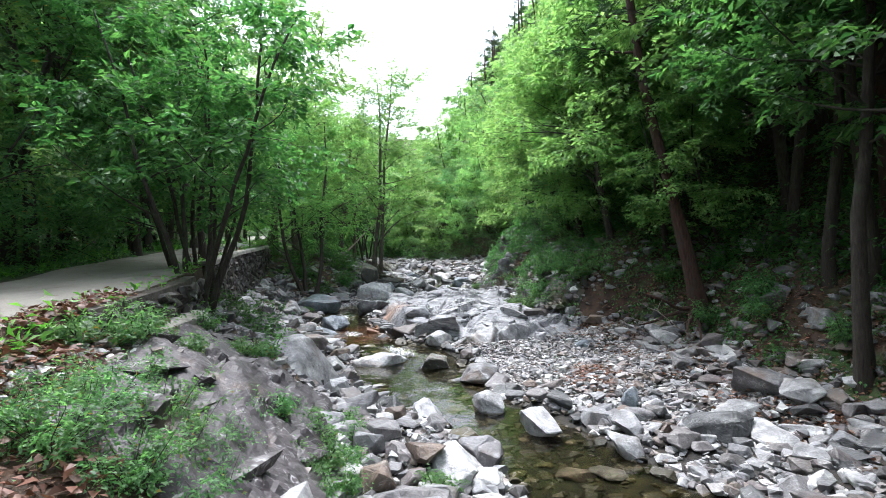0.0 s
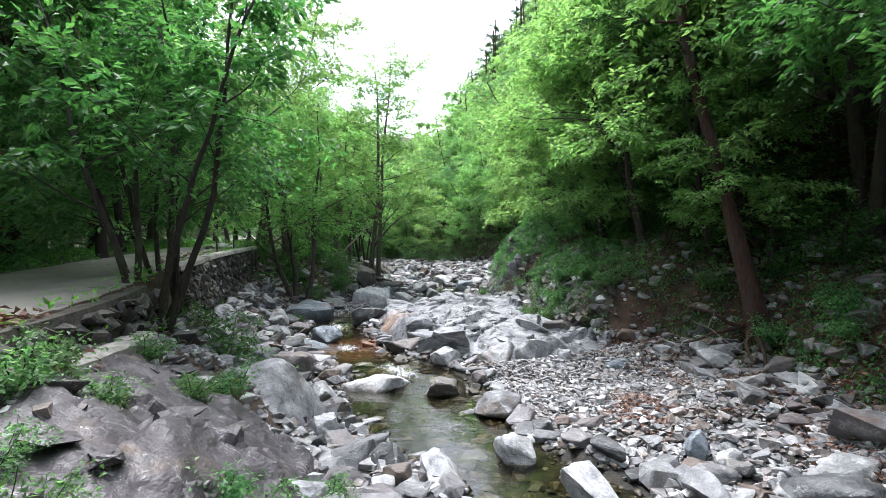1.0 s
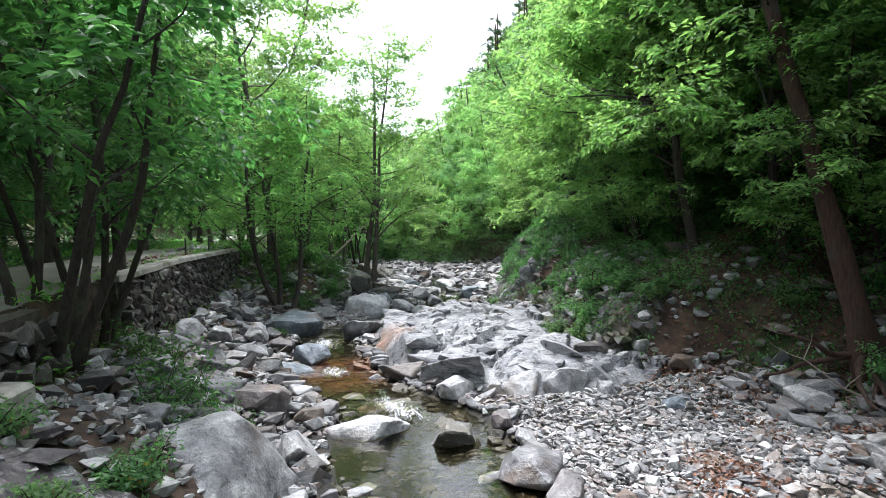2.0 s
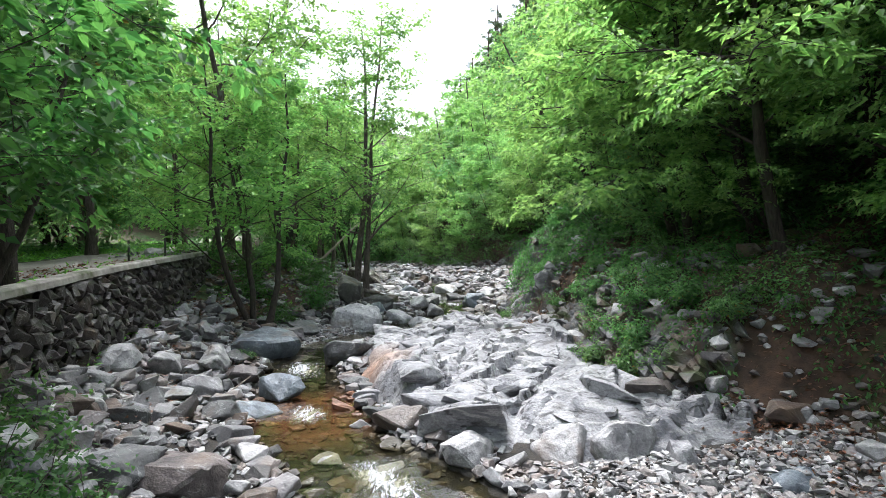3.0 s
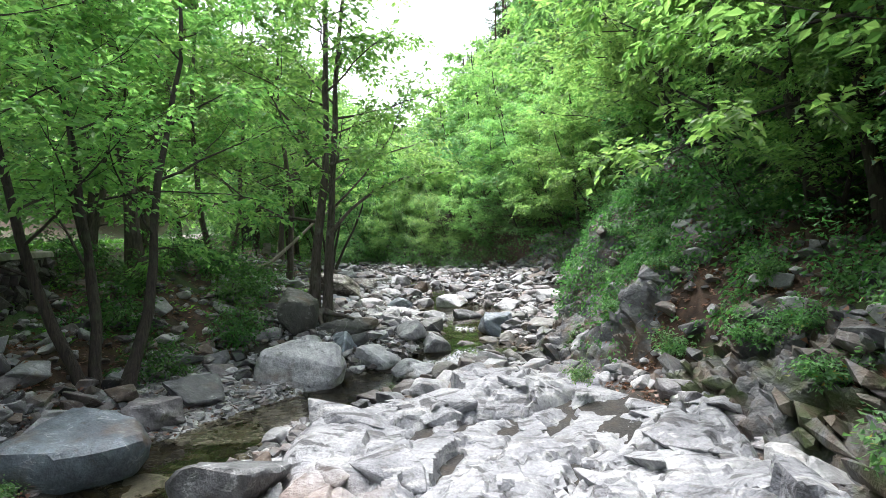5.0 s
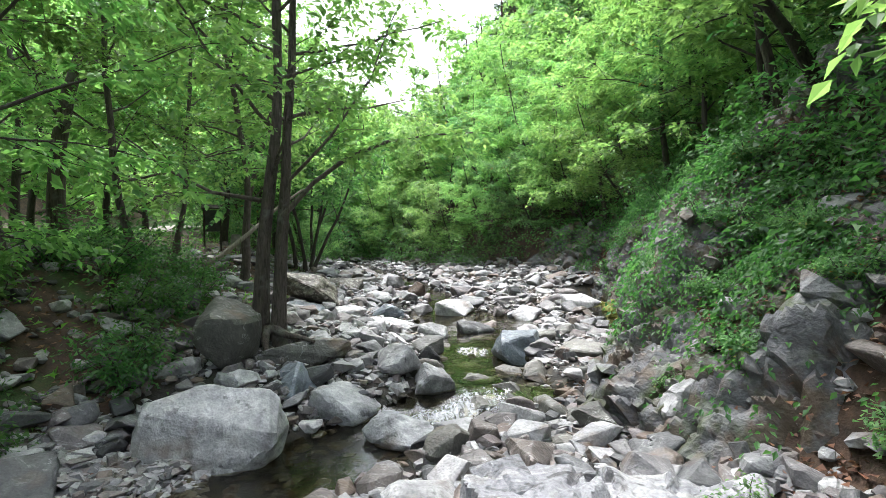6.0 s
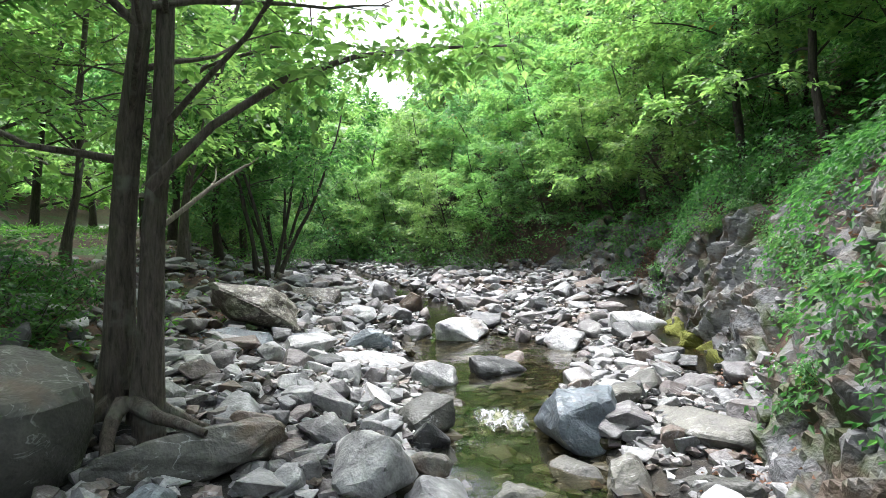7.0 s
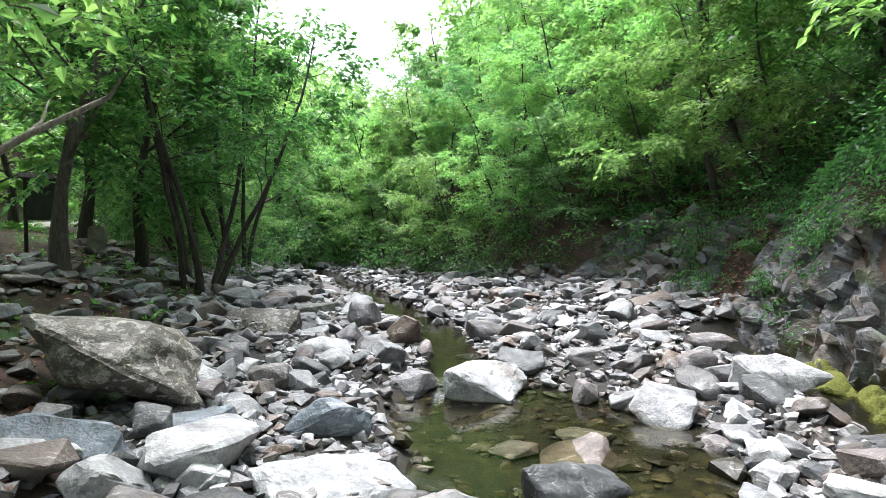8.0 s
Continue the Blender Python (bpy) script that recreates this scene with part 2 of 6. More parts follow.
m_bark = bark_material("grey_bark", (0.03, 0.024, 0.02), (0.12, 0.098, 0.082), (0.15, 0.145, 0.125))
m_bark_dark = bark_material("dark_bark", (0.014, 0.011, 0.009), (0.055, 0.043, 0.034), (0.05, 0.055, 0.034))
m_bark_pine = bark_material("red_pine_bark", (0.018, 0.010, 0.008), (0.075, 0.036, 0.024), (0.045, 0.037, 0.031))


def water_material():
    n = Nodes("stream_water", 0.04)
    n.bsdf.inputs["Transmission Weight"].default_value = 1.0
    n.bsdf.inputs["IOR"].default_value = 1.38
    n.bsdf.inputs["Base Color"].default_value = (0.46, 0.42, 0.25, 1)
    at = n.world_pos((1.0, 1.6, 1.0))
    rip = n.math("ADD", n.noise(at, 4.0, 3, 0.5, 0.6), n.math("MULTIPLY", n.noise(at, 17.0, 2, 0.5, 0.4), 0.4))
    n.bump(rip, 0.13, 0.03)
    return n.mat


m_water = water_material()


def foam_material():
    n = Nodes("white_water", 0.35)
    at = n.world_pos((1, 1, 1))
    n.colour(n.ramp(n.noise(at, 14, 5, 0.7), (0.3, (0.42, 0.44, 0.45)), (0.65, (0.75, 0.77, 0.78)))).bump(n.noise(at, 30, 4), 0.6, 0.03)
    spread_out = n.math("MULTIPLY", n.attr("froth"), 0.30)
    n.link(n.mask(n.math("ADD", n.noise(n.world_pos((1.7, 0.8, 1)), 6.0, 5, 0.62, 1.8), spread_out), 0.58, 0.98), n.bsdf.inputs["Alpha"])
    return n.mat


m_foam = foam_material()
n = Nodes("wet_moss", 0.8)
moss_noise = n.noise(n.world_pos(), 40, 5, 0.7)
m_moss = n.colour(n.ramp(moss_noise, (0.3, (0.05, 0.056, 0.006)), (0.7, (0.21, 0.22, 0.02)))).bump(moss_noise, 1.0, 0.04).mat
n = Nodes("weathered_wood", 0.8)
m_wood = n.colour(n.ramp(n.noise(n.local_pos((12, 12, 1)), 3, 5), (0.3, (0.10, 0.08, 0.065)), (0.7, (0.30, 0.26, 0.22)))).mat
n = Nodes("dark_painted_metal", 0.5)
m_metal = n.colour(n.ramp(n.noise(n.local_pos(), 6, 4), (0.3, (0.015, 0.015, 0.015)), (0.7, (0.05, 0.05, 0.048)))).mat


# ---- plan of the valley, along y (upstream) ----
TABLE_Y = np.arange(-400.0, 700.0, 0.25)


def along(ys, vs, smooth=2.0):
    """A smoothed value along the valley."""
    v = np.interp(TABLE_Y, ys, vs)
    k = max(1, int(smooth / 0.25))
    v = np.convolve(np.pad(v, k, mode="edge"), np.ones(2 * k + 1) / (2 * k + 1), mode="same")[k:-k]
    return lambda y: np.interp(y, TABLE_Y, v)


stream_x = along((-30, 0, 7, 9, 11, 13, 14.5, 16, 18, 20, 22, 24, 26.2, 27.5, 29, 31, 34, 36, 40, 45, 55, 65, 90, 140),
                 (6, 3.5, 1.8, 0.9, -0.5, -0.8, -1.15, -2.6, -3.2, -3.8, -4.3, -3.3, -1.6, 0.3, 0.2, 0.1, 0.5, -0.3, -0.8, -2.6, -7, -9, -6, -4), 0.5)
stream_w = along((-30, 7, 9, 11, 13, 14.4, 16, 18, 20, 22, 24, 26, 27.5, 29, 31, 33, 35, 36.3, 40, 60, 200),
                 (1.0, 1.1, 1.05, 1.3, 1.5, 1.15, 1.1, 0.95, 0.85, 0.95, 1.0, 1.3, 1.3, 0.95, 0.8, 1.6, 1.75, 0.5, 0.5, 0.5, 0.5), 0.5)
water_z = along((-60, 0, 7, 10, 13.4, 14.4, 19, 20.2, 20.9, 26, 26.5, 27.6, 29, 30.5, 31, 35.4, 36.2, 40, 45, 55, 90, 160, 300),
                (-3, -0.66, -0.52, -0.44, -0.40, -0.22, -0.17, -0.12, 0.04, 0.09, 0.11, 0.32, 0.37, 0.42, 0.45, 0.47, 0.62, 0.80, 1.05, 1.5, 4.0, 10, 22), 0.25)
toe_left = along((-30, 0, 4, 8, 11, 13, 14.5, 18, 22, 26, 30, 34, 38, 45, 55, 65, 90, 140),
                 (1.0, -0.3, -0.9, -1.8, -2.6, -3.6, -5.3, -6.7, -6.4, -5.0, -3.6, -3.7, -4.3, -6.4, -11, -14, -12, -10), 1.0)
toe_right = along((-30, 0, 6, 10, 13, 14.4, 15.6, 16.7, 18.9, 21.3, 23, 25, 27.5, 30, 33, 37, 41, 44, 47, 55, 65, 90, 140),
                  (9, 7.0, 6.2, 5.7, 5.4, 4.9, 3.2, 2.5, 2.3, 2.7, 2.4, 1.6, 1.7, 3.2, 4.6, 4.9, 4.8, 3.9, 1.6, -2.5, -4, 0, 3), 0.6)
road_x = along((-30, 0, 6, 9, 11, 14, 18, 22, 26, 32, 45, 60, 90, 140),
               (-4.0, -4.3, -4.5, -4.75, -5.2, -6.3, -7.3, -7.9, -8.7, -10.5, -15, -19, -20, -20), 1.0)
road_z = along((-60, -10, 0, 6, 9, 12, 16, 20, 25, 30, 50, 90, 160, 300),
               (-1.0, 1.3, 1.6, 1.85, 2.0, 2.2, 2.4, 2.62, 2.82, 2.95, 3.7, 6.5, 12, 25), 1.5)
foot_z = along((-60, -10, 0, 4, 10, 14, 18, 22, 26, 29, 31, 60, 90, 160, 300),
               (-1.4, 1.2, 1.5, 1.7, 1.5, 1.25, 1.05, 1.3, 2.2, 2.8, 2.93, 4.0, 6.4, 12, 25), 1.0)
hill_left = along((-40, 0, 14, 18, 24, 32, 45, 60, 90, 140),
                  (-9.5, -9.3, -11.0, -13.0, -19, -25, -28, -28, -28, -28), 2.0)
ROAD_WIDTH = 3.5


def lattice(ix, iy, salt=0):
    h = (ix.astype(np.int64) * 374761393 + iy.astype(np.int64) * 668265263 + salt * 1274126177) & 0xFFFFFFFF
    h = ((h ^ (h >> 13)) * 1274126177) & 0xFFFFFFFF
    return ((h ^ (h >> 16)) & 0xFFFFFF) / float(0xFFFFFF)


def value_noise(x, y, salt=0):
    fx, fy = np.floor(x), np.floor(y)
    u, v = x - fx, y - fy
    u, v = u * u * (3 - 2 * u), v * v * (3 - 2 * v)
    a, b = lattice(fx, fy, salt), lattice(fx + 1, fy, salt)
    c, d = lattice(fx, fy + 1, salt), lattice(fx + 1, fy + 1, salt)
    return (a + (b - a) * u) * (1 - v) + (c + (d - c) * u) * v - 0.5


def fbm(x, y, scale, octaves=4, salt=0):
    total, amp = 0.0, 1.0
    for k in range(octaves):
        total = total + amp * value_noise(x / scale, y / scale, salt + k)
        scale, amp = scale / 2.03, amp * 0.5
    return total


def ease(t):
    t = np.clip(t, 0, 1)
    return t * t * (3 - 2 * t)


def height(x, y):
    """The ground's height, for arrays."""
    x, y = np.asarray(x, float), np.asarray(y, float)
    xs, sw, zw = stream_x(y), stream_w(y), water_z(y)
    xl, xr, xw = toe_left(y), toe_right(y), road_x(y)
    zr, zf = road_z(y), foot_z(y)
    off = np.abs(x - xs) - sw
    slope = np.where(x > xs, 0.10, 0.20)
    bed = np.where(off < 0, zw - 0.26 * (1 - (1 + np.clip(off / sw, -1, 0)) ** 2), zw + 0.05 + slope * np.clip(off, 0, 8))
    rough = fbm(x, y, 1.6, 4, 3) * 0.26
    bed = bed + rough * np.where(off < 0, 0.4, 1.0)
    edge_l = zw + 0.05 + 0.20 * np.clip(np.abs(xl - xs) - sw, 0, 8)
    edge_r = zw + 0.05 + 0.10 * np.clip(np.abs(xr - xs) - sw, 0, 8)
    # right bank and mountainside
    d = x - xr
    far = (0.74 + 0.5 * ease((y - 52) / 25)) * np.clip(d - 0.6, 0, 60) + 0.35 * np.clip(d - 60.6, 0, 90)
    far = far + 0.2 * ease((y - 23) / 3) * ease((43 - y) / 4) * np.clip(d - 0.6, 0, 6)
    steep = 1.15 * ease((d - 0.15) / 1.3) * ease((y - 26) / 2) * ease((38.5 - y) / 2)
    right = edge_r + steep + 0.75 * ease(d / 1.5) + far + fbm(x, y, 7.0, 4, 11) * np.clip(d * 0.35, 0, 3.2) + fbm(x, y, 0.9, 3, 12) * 0.3 * ease(d)
    # left bank up to the wall's foot, the road and the slope behind it
    t = np.clip((xl - x) / np.maximum(xl - xw, 0.3), 0, 1)
    bank = edge_l + (zf - edge_l) * (0.3 * ease(t * 1.6) + 0.7 * t) + fbm(x, y, 1.1, 3, 21) * 0.35 * np.sin(np.pi * np.clip(t, 0, 1))
    road = zr + 0.03 * np.sin(x * 2.0)
    hl = hill_left(y)
    e = np.clip(hl - x, 0, None)
    slope_l = 0.62 * np.clip(e, 0, 55) + 0.3 * np.clip(e - 55, 0, 90) + fbm(x, y, 7.0, 4, 31) * np.clip(e * 0.3, 0, 3.0)
    verge = fbm(x, y, 1.2, 3, 33) * 0.15 * ease((xw - ROAD_WIDTH - x) / 0.7)
    left = np.where(x > xw - 0.12, bank, road + slope_l + verge)
    z = np.where(x > xr, right, np.where(x < xl, left, bed))
    z = z + 0.30 * np.clip(y - 66, 0, 80) * ease((y - 66) / 8)
    # the side pool at the foot of the rock face
    z = z - 0.5 * ease((0.8 - np.abs(x - xr + 0.35)) / 0.5) * ease((y - 31.2) / 0.6) * ease((38.2 - y) / 0.8)
    return z


def ground_at(x, y):
    return float(height(np.array([x]), np.array([y]))[0])


# ---- mesh helpers ----
def mesh_from(name, verts, faces, material, smooth=True, sharp=0):
    me = bpy.data.meshes.new(name)
    me.from_pydata([tuple(v) for v in verts] if not isinstance(verts, np.ndarray) else verts.tolist(), [], faces if not isinstance(faces, np.ndarray) else faces.tolist())
    me.materials.append(material)
    if smooth:
        me.polygons.foreach_set("use_smooth", [True] * len(me.polygons))
    me.update()
    if sharp:
        me.set_sharp_from_angle(angle=radians(sharp))
    return me


def part_mesh(name, me, parent=None, label=""):
    ob = new(name, me)
    if parent:
        ob.parent = parent
    return tagged(ob, label)


def grid_faces(nx, ny):
    i = np.arange(nx - 1)[:, None] * ny + np.arange(ny - 1)[None, :]
    i = i.ravel()
    return np.stack([i, i + ny, i + ny + 1, i + 1], 1)


def spread(lo, hi, fine_lo, fine_hi, step, grow=1.22):
    """Coordinates, fine in the middle and coarser outwards."""
    v = list(np.arange(fine_lo, fine_hi + 1e-6, step))
    s = step
    while v[-1] < hi:
        s *= grow
        v.append(v[-1] + s)
    s = step
    while v[0] > lo:
        s *= grow
        v.insert(0, v[0] - s)
    return np.array(v)


# ---- the ground ----
gx, gy = spread(-450, 450, -13, 10, 0.16), spread(-300, 650, 0.8, 48, 0.16)
GX, GY = np.meshgrid(gx, gy, indexing="ij")
GZ = height(GX, GY)
ground_me = mesh_from("ground", np.stack([GX.ravel(), GY.ravel(), GZ.ravel()], 1), grid_faces(len(gx), len(gy)), m_ground)
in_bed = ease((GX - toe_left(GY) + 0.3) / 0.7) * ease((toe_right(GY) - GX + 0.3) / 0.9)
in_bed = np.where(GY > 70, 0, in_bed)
side_wet = ease((0.8 - np.abs(GX - toe_right(GY) + 0.35)) / 0.4) * ease((GY - 31.2) / 0.6) * ease((38.2 - GY) / 0.8)
wet = ease((stream_w(GY) + 0.15 - np.abs(GX - stream_x(GY))) / 0.4)
wet = np.maximum(wet, side_wet)
verge_d = road_x(GY) - ROAD_WIDTH - GX
grass = ease((verge_d + 0.2) / 0.6) * ease((4.5 - verge_d) / 2.0)
terrace = ease((GY - 24) / 5) * ease((road_x(GY) + 1 - GX) / 3) * ease((GX - hill_left(GY)) / 3)
grass = np.maximum(grass, terrace * 0.8)
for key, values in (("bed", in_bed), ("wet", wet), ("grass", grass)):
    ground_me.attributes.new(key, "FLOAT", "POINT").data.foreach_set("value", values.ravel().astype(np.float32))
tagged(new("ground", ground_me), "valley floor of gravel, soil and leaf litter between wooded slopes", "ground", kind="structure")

# the road: a slightly domed strip
ry = np.arange(-60, 62, 0.5)
rs = np.linspace(0, 1, 15)
RS, RY = np.meshgrid(rs, ry, indexing="ij")
ragged = fbm(RY * 1.0, RY * 0.3, 2.2, 3, 44) * 0.55
RX = road_x(RY) - 0.22 - (ROAD_WIDTH - 0.2 + ragged) * RS
RZ = height(RX, RY) + 0.035 + 0.03 * np.sin(np.pi * RS) - 0.04 * (np.abs(RS - 0.5) > 0.48)
tagged(new("road", mesh_from("road", np.stack([RX.ravel(), RY.ravel(), RZ.ravel()], 1), grid_faces(len(rs), len(ry)), m_road)),
       "pale packed gravel forest road above the stream", "road", kind="structure")


# ---- water ----
def stream_sheet(y0, y1, name, label):
    wy = np.arange(y0, y1, 0.12)
    ws = np.linspace(-1, 1, 17)
    WS, WY = np.meshgrid(ws, wy, indexing="ij")
    WX = stream_x(WY) + WS * (stream_w(WY) + 0.45)
    drop = np.gradient(water_z(wy), wy)[None, :]
    WZ = water_z(WY) + fbm(WX, WY, 0.5, 3, 51) * (0.012 + 0.22 * np.clip(drop, 0, 0.3))
    ob = new(name, mesh_from(name, np.stack([WX.ravel(), WY.ravel(), WZ.ravel()], 1), grid_faces(len(ws), len(wy)), m_water))
    ob.visible_shadow = False
    return tagged(ob, label, "water", kind="structure")


stream_sheet(-6, 60, "water", "clear shallow mountain stream with pools and small falls")
fy = np.arange(31.2, 38.2, 0.15)
fs = np.linspace(-1, 1, 9)
FS, FY = np.meshgrid(fs, fy, indexing="ij")
FX = toe_right(FY) - 0.35 + FS * 0.6
pool = new("water", mesh_from("water", np.stack([FX.ravel(), FY.ravel(), 0.60 + 0 * FX.ravel() + 0.02 * (FY.ravel() - 34)], 1), grid_faces(len(fs), len(fy)), m_water))
pool.visible_shadow = False
tagged(pool, "still dark side pool at the foot of the rock face", "water", kind="structure")


def white_water(y0, y1, half, label):
    """Foaming water over a small fall."""
    wy = np.arange(y0, y1, 0.035)
    ws = np.linspace(-1, 1, 33)
    WS, WY = np.meshgrid(ws, wy, indexing="ij")
    WX = stream_x(WY) + WS * half
    tuft = fbm(WX * 2.2, WY * 0.8, 0.22, 4, 61)
    WZ = water_z(WY) + 0.018 + 0.11 * tuft - 0.06 * np.abs(WS) ** 3
    me = mesh_from("white_water", np.stack([WX.ravel(), WY.ravel(), WZ.ravel()], 1), grid_faces(len(ws), len(wy)), m_foam)
    froth = (1 - WS ** 2) * np.sin(np.pi * (WY - y0) / (y1 - y0)) ** 0.7
    me.attributes.new("froth", "FLOAT", "POINT").data.foreach_set("value", np.nan_to_num(froth).ravel().astype(np.float32))
    ob = new("white_water", me)
    return tagged(ob, label, "water", kind="stuff")


white_water(13.9, 15.2, 0.45, "white water over a low stone sill")
white_water(16.8, 17.9, 0.4, "white riffle between the stones")
white_water(19.9, 21.0, 0.5, "white water sliding between stones")
white_water(26.3, 27.9, 0.65, "foaming white water below the boulders")
white_water(29.9, 30.8, 0.4, "white water between boulders")
white_water(35.3, 36.4, 0.45, "white water falling into the pool")


# ---- rocks ----
def rock_shape(rng, level, planes=11, flat=1.0, rough=0.085):
    """A weathered rock of about one metre: a ball cut by planes, with worn edges."""
    bm = bmesh.new()
    bmesh.ops.create_icosphere(bm, subdivisions=level, radius=1.0)
    co = np.array([v.co[:] for v in bm.verts])
    faces = [[v.index for v in f.verts] for f in bm.faces]
    bm.free()
    nrm = rng.normal(size=(planes, 3))
    nrm /= np.linalg.norm(nrm, axis=1)[:, None]
    dist = rng.uniform(0.42, 0.9, planes)
    dots = co @ nrm.T
    reach = np.where(dots > 0.05, dist / np.maximum(dots, 0.05), 9.0)
    k = 34.0
    r = -np.log(np.exp(-k * reach).sum(1) + np.exp(-k * 1.05)) / k
    p = co * r[:, None]
    seed = rng.integers(0, 999)
    for s, a in ((0.45, rough), (0.16, rough * 0.45)):
        bumps = fbm(p[:, 0] + p[:, 2] * 0.7 + 40, p[:, 1] - p[:, 2] * 0.6 + 40, s, 3, int(seed))
        p = p * (1 + a * 2.0 * bumps)[:, None]
    lay = rng.normal(size=3)
    lay /= np.linalg.norm(lay)
    s = p @ lay
    p = p * (1 + rough * 0.8 * value_noise(s * 5.5 + 50, s * 0 + seed, 7))[:, None]
    p /= (p.max(0) - p.min(0))
    p -= (p.max(0) + p.min(0)) / 2
    p[:, 2] *= flat
    return p, faces


def hewn_shape(rng, corners, cuts=0, rough=0.0, worn=0.0, square=3.0, reach=0.12):
    """An angular stone of about one metre: flat faces of uneven size, with worn edges."""
    d = rng.normal(size=(corners, 3))
    d = d / (np.abs(d) ** square).sum(1)[:, None] ** (1 / square)
    d *= rng.uniform(0.8, 1.0, corners)[:, None]
    bm = bmesh.new()
    for p in d:
        bm.verts.new(p)
    bmesh.ops.convex_hull(bm, input=bm.verts[:])
    bmesh.ops.delete(bm, geom=[v for v in bm.verts if not v.link_faces], context="VERTS")
    bmesh.ops.dissolve_limit(bm, angle_limit=radians(13), verts=bm.verts[:], edges=bm.edges[:])
    if worn:
        bmesh.ops.bevel(bm, geom=bm.edges[:], offset=worn, segments=1, affect="EDGES", clamp_overlap=True)
    bmesh.ops.triangulate(bm, faces=bm.faces[:])
    for _ in range(cuts):
        longest = [e for e in bm.edges if e.calc_length() > reach]
        bmesh.ops.subdivide_edges(bm, edges=longest, cuts=1)
        bmesh.ops.triangulate(bm, faces=bm.faces[:])
    bm.normal_update()
    bm.verts.index_update()
    p = np.array([v.co[:] for v in bm.verts])
    nr = np.array([v.normal[:] for v in bm.verts])
    faces = [[v.index for v in f.verts] for f in bm.faces]
    bm.free()
    if rough:
        seed = int(rng.integers(0, 999))
        u, v = p[:, 0] + p[:, 2] * 0.7 + 40, p[:, 1] - p[:, 2] * 0.6 + 40
        p = p + nr * (rough * (2.0 * fbm(u, v, 0.9, 3, seed) + 0.8 * fbm(u, v, 0.22, 3, seed + 5)))[:, None]
        layer = p @ (rng.normal(size=3) * 3.0)
        p = p + nr * (rough * 0.5 * value_noise(layer + 50, layer * 0 + seed, 7))[:, None]
    size = p.max(0) - p.min(0)
    p = p / size
    p -= (p.max(0) + p.min(0)) / 2
    return p, faces


rock_rng = np.random.default_rng(7)
BOULDERS = [hewn_shape(rock_rng, int(rock_rng.integers(12, 19)), 3, 0.08, 0.075, 2.9, 0.13) for _ in range(9)]
BOULDERS.append(rock_shape(np.random.default_rng(77), 4, planes=10, rough=0.05))
STONES = [hewn_shape(rock_rng, int(rock_rng.integers(11, 17)), 2, 0.065, 0.07, 2.9, 0.24) for _ in range(14)]
COBBLES = [hewn_shape(rock_rng, int(rock_rng.integers(11, 16)), worn=0.06, square=3.0) for _ in range(16)]
PEBBLES = [hewn_shape(rock_rng, int(rock_rng.integers(14, 20)), square=2.3) for _ in range(16)]
SLABS = [hewn_shape(rock_rng, int(rock_rng.integers(10, 14)), 2, 0.035, 0.035, 4.2, 0.22) for _ in range(10)]
BLOCKS = [hewn_shape(rock_rng, int(rock_rng.integers(11, 15)), square=4.5) for _ in range(14)]
GRIT = [hewn_shape(rock_rng, 9, square=2.2) for _ in range(14)]
boulder_mesh = {}
placed = []


def boulder(x, y, top, wide, deep, high, turn=0, kind=0, material=None, label="", tilt=(0, 0)):
    """One boulder, by its middle, its top and its size."""
    material = material or m_boulder
    key = (kind % len(BOULDERS), material.name)
    if key not in boulder_mesh:
        p, f = BOULDERS[key[0]]
        boulder_mesh[key] = mesh_from("boulder", p, f, material, True, 24)
    ob = new("boulder", boulder_mesh[key])
    ob.matrix_world = pose(x, y, top - high / 2, tilt[0], tilt[1], turn) @ Matrix.Diagonal((wide, deep, high, 1))
    placed.append((x, y, max(wide, deep) * 0.5))
    return tagged(ob, label or "weathered grey boulder lying among stream stones", "boulder", "boulders in the stream bed")


# left bank and lower pool
boulder(-2.95, 10.6, 0.86, 2.05, 1.7, 1.5, 20, 5, m_mid_stone, "large pale grey boulder with a smooth sloping face by the pool", (0, 12))
placed.append((-2.9, 9.7, 1.0))
boulder(-2.2, 10.5, 0.05, 0.62, 0.6, 0.6, 60, 1, m_pale_stone, "small pale angular boulder beside the large one")
boulder(-2.55, 12.3, 0.1, 0.6, 0.7, 0.5, 10, 2)
boulder(-1.75, 13.7, -0.1, 1.5, 0.8, 0.5, 10, 3, m_pale_stone, "low flat pale rock ledge across the stream")
boulder(-0.3, 13.2, -0.05, 0.75, 0.6, 0.5, 0, 4, m_dark_stone, "dark wet stone standing in the pool")
boulder(-0.3, 9.0, 0.0, 0.8, 0.8, 0.6, 35, 5, m_pale_stone)
boulder(-1.1, 9.2, 0.0, 0.8, 0.7, 0.7, 75, 6)
boulder(0.75, 9.9, -0.1, 0.55, 0.8, 0.5, 10, 7)
boulder(0.2, 6.8, 0.0, 1.1, 0.9, 0.8, 10, 2, m_pale_stone)
boulder(-0.7, 7.1, 0.0, 0.9, 0.8, 0.8, 50, 4)
boulder(1.5, 8.6, -0.1, 0.55, 0.7, 0.5, 30, 8, m_pale_stone)
boulder(5.3, 7.7, -0.15, 0.95, 0.5, 0.5, 150, 1, m_pale_stone, "pale wedge-shaped stone on the gravel bank")
boulder(4.7, 8.7, -0.05, 1.3, 0.9, 0.7, 20, 3, None, "broad purple-grey stone on the gravel bank")
boulder(5.0, 10.4, 0.05, 0.7, 0.5, 0.4, 0, 5, m_blue_stone)
boulder(3.3, 9.6, 0.0, 0.35, 0.5, 0.45, 0, 6, m_blue_stone)
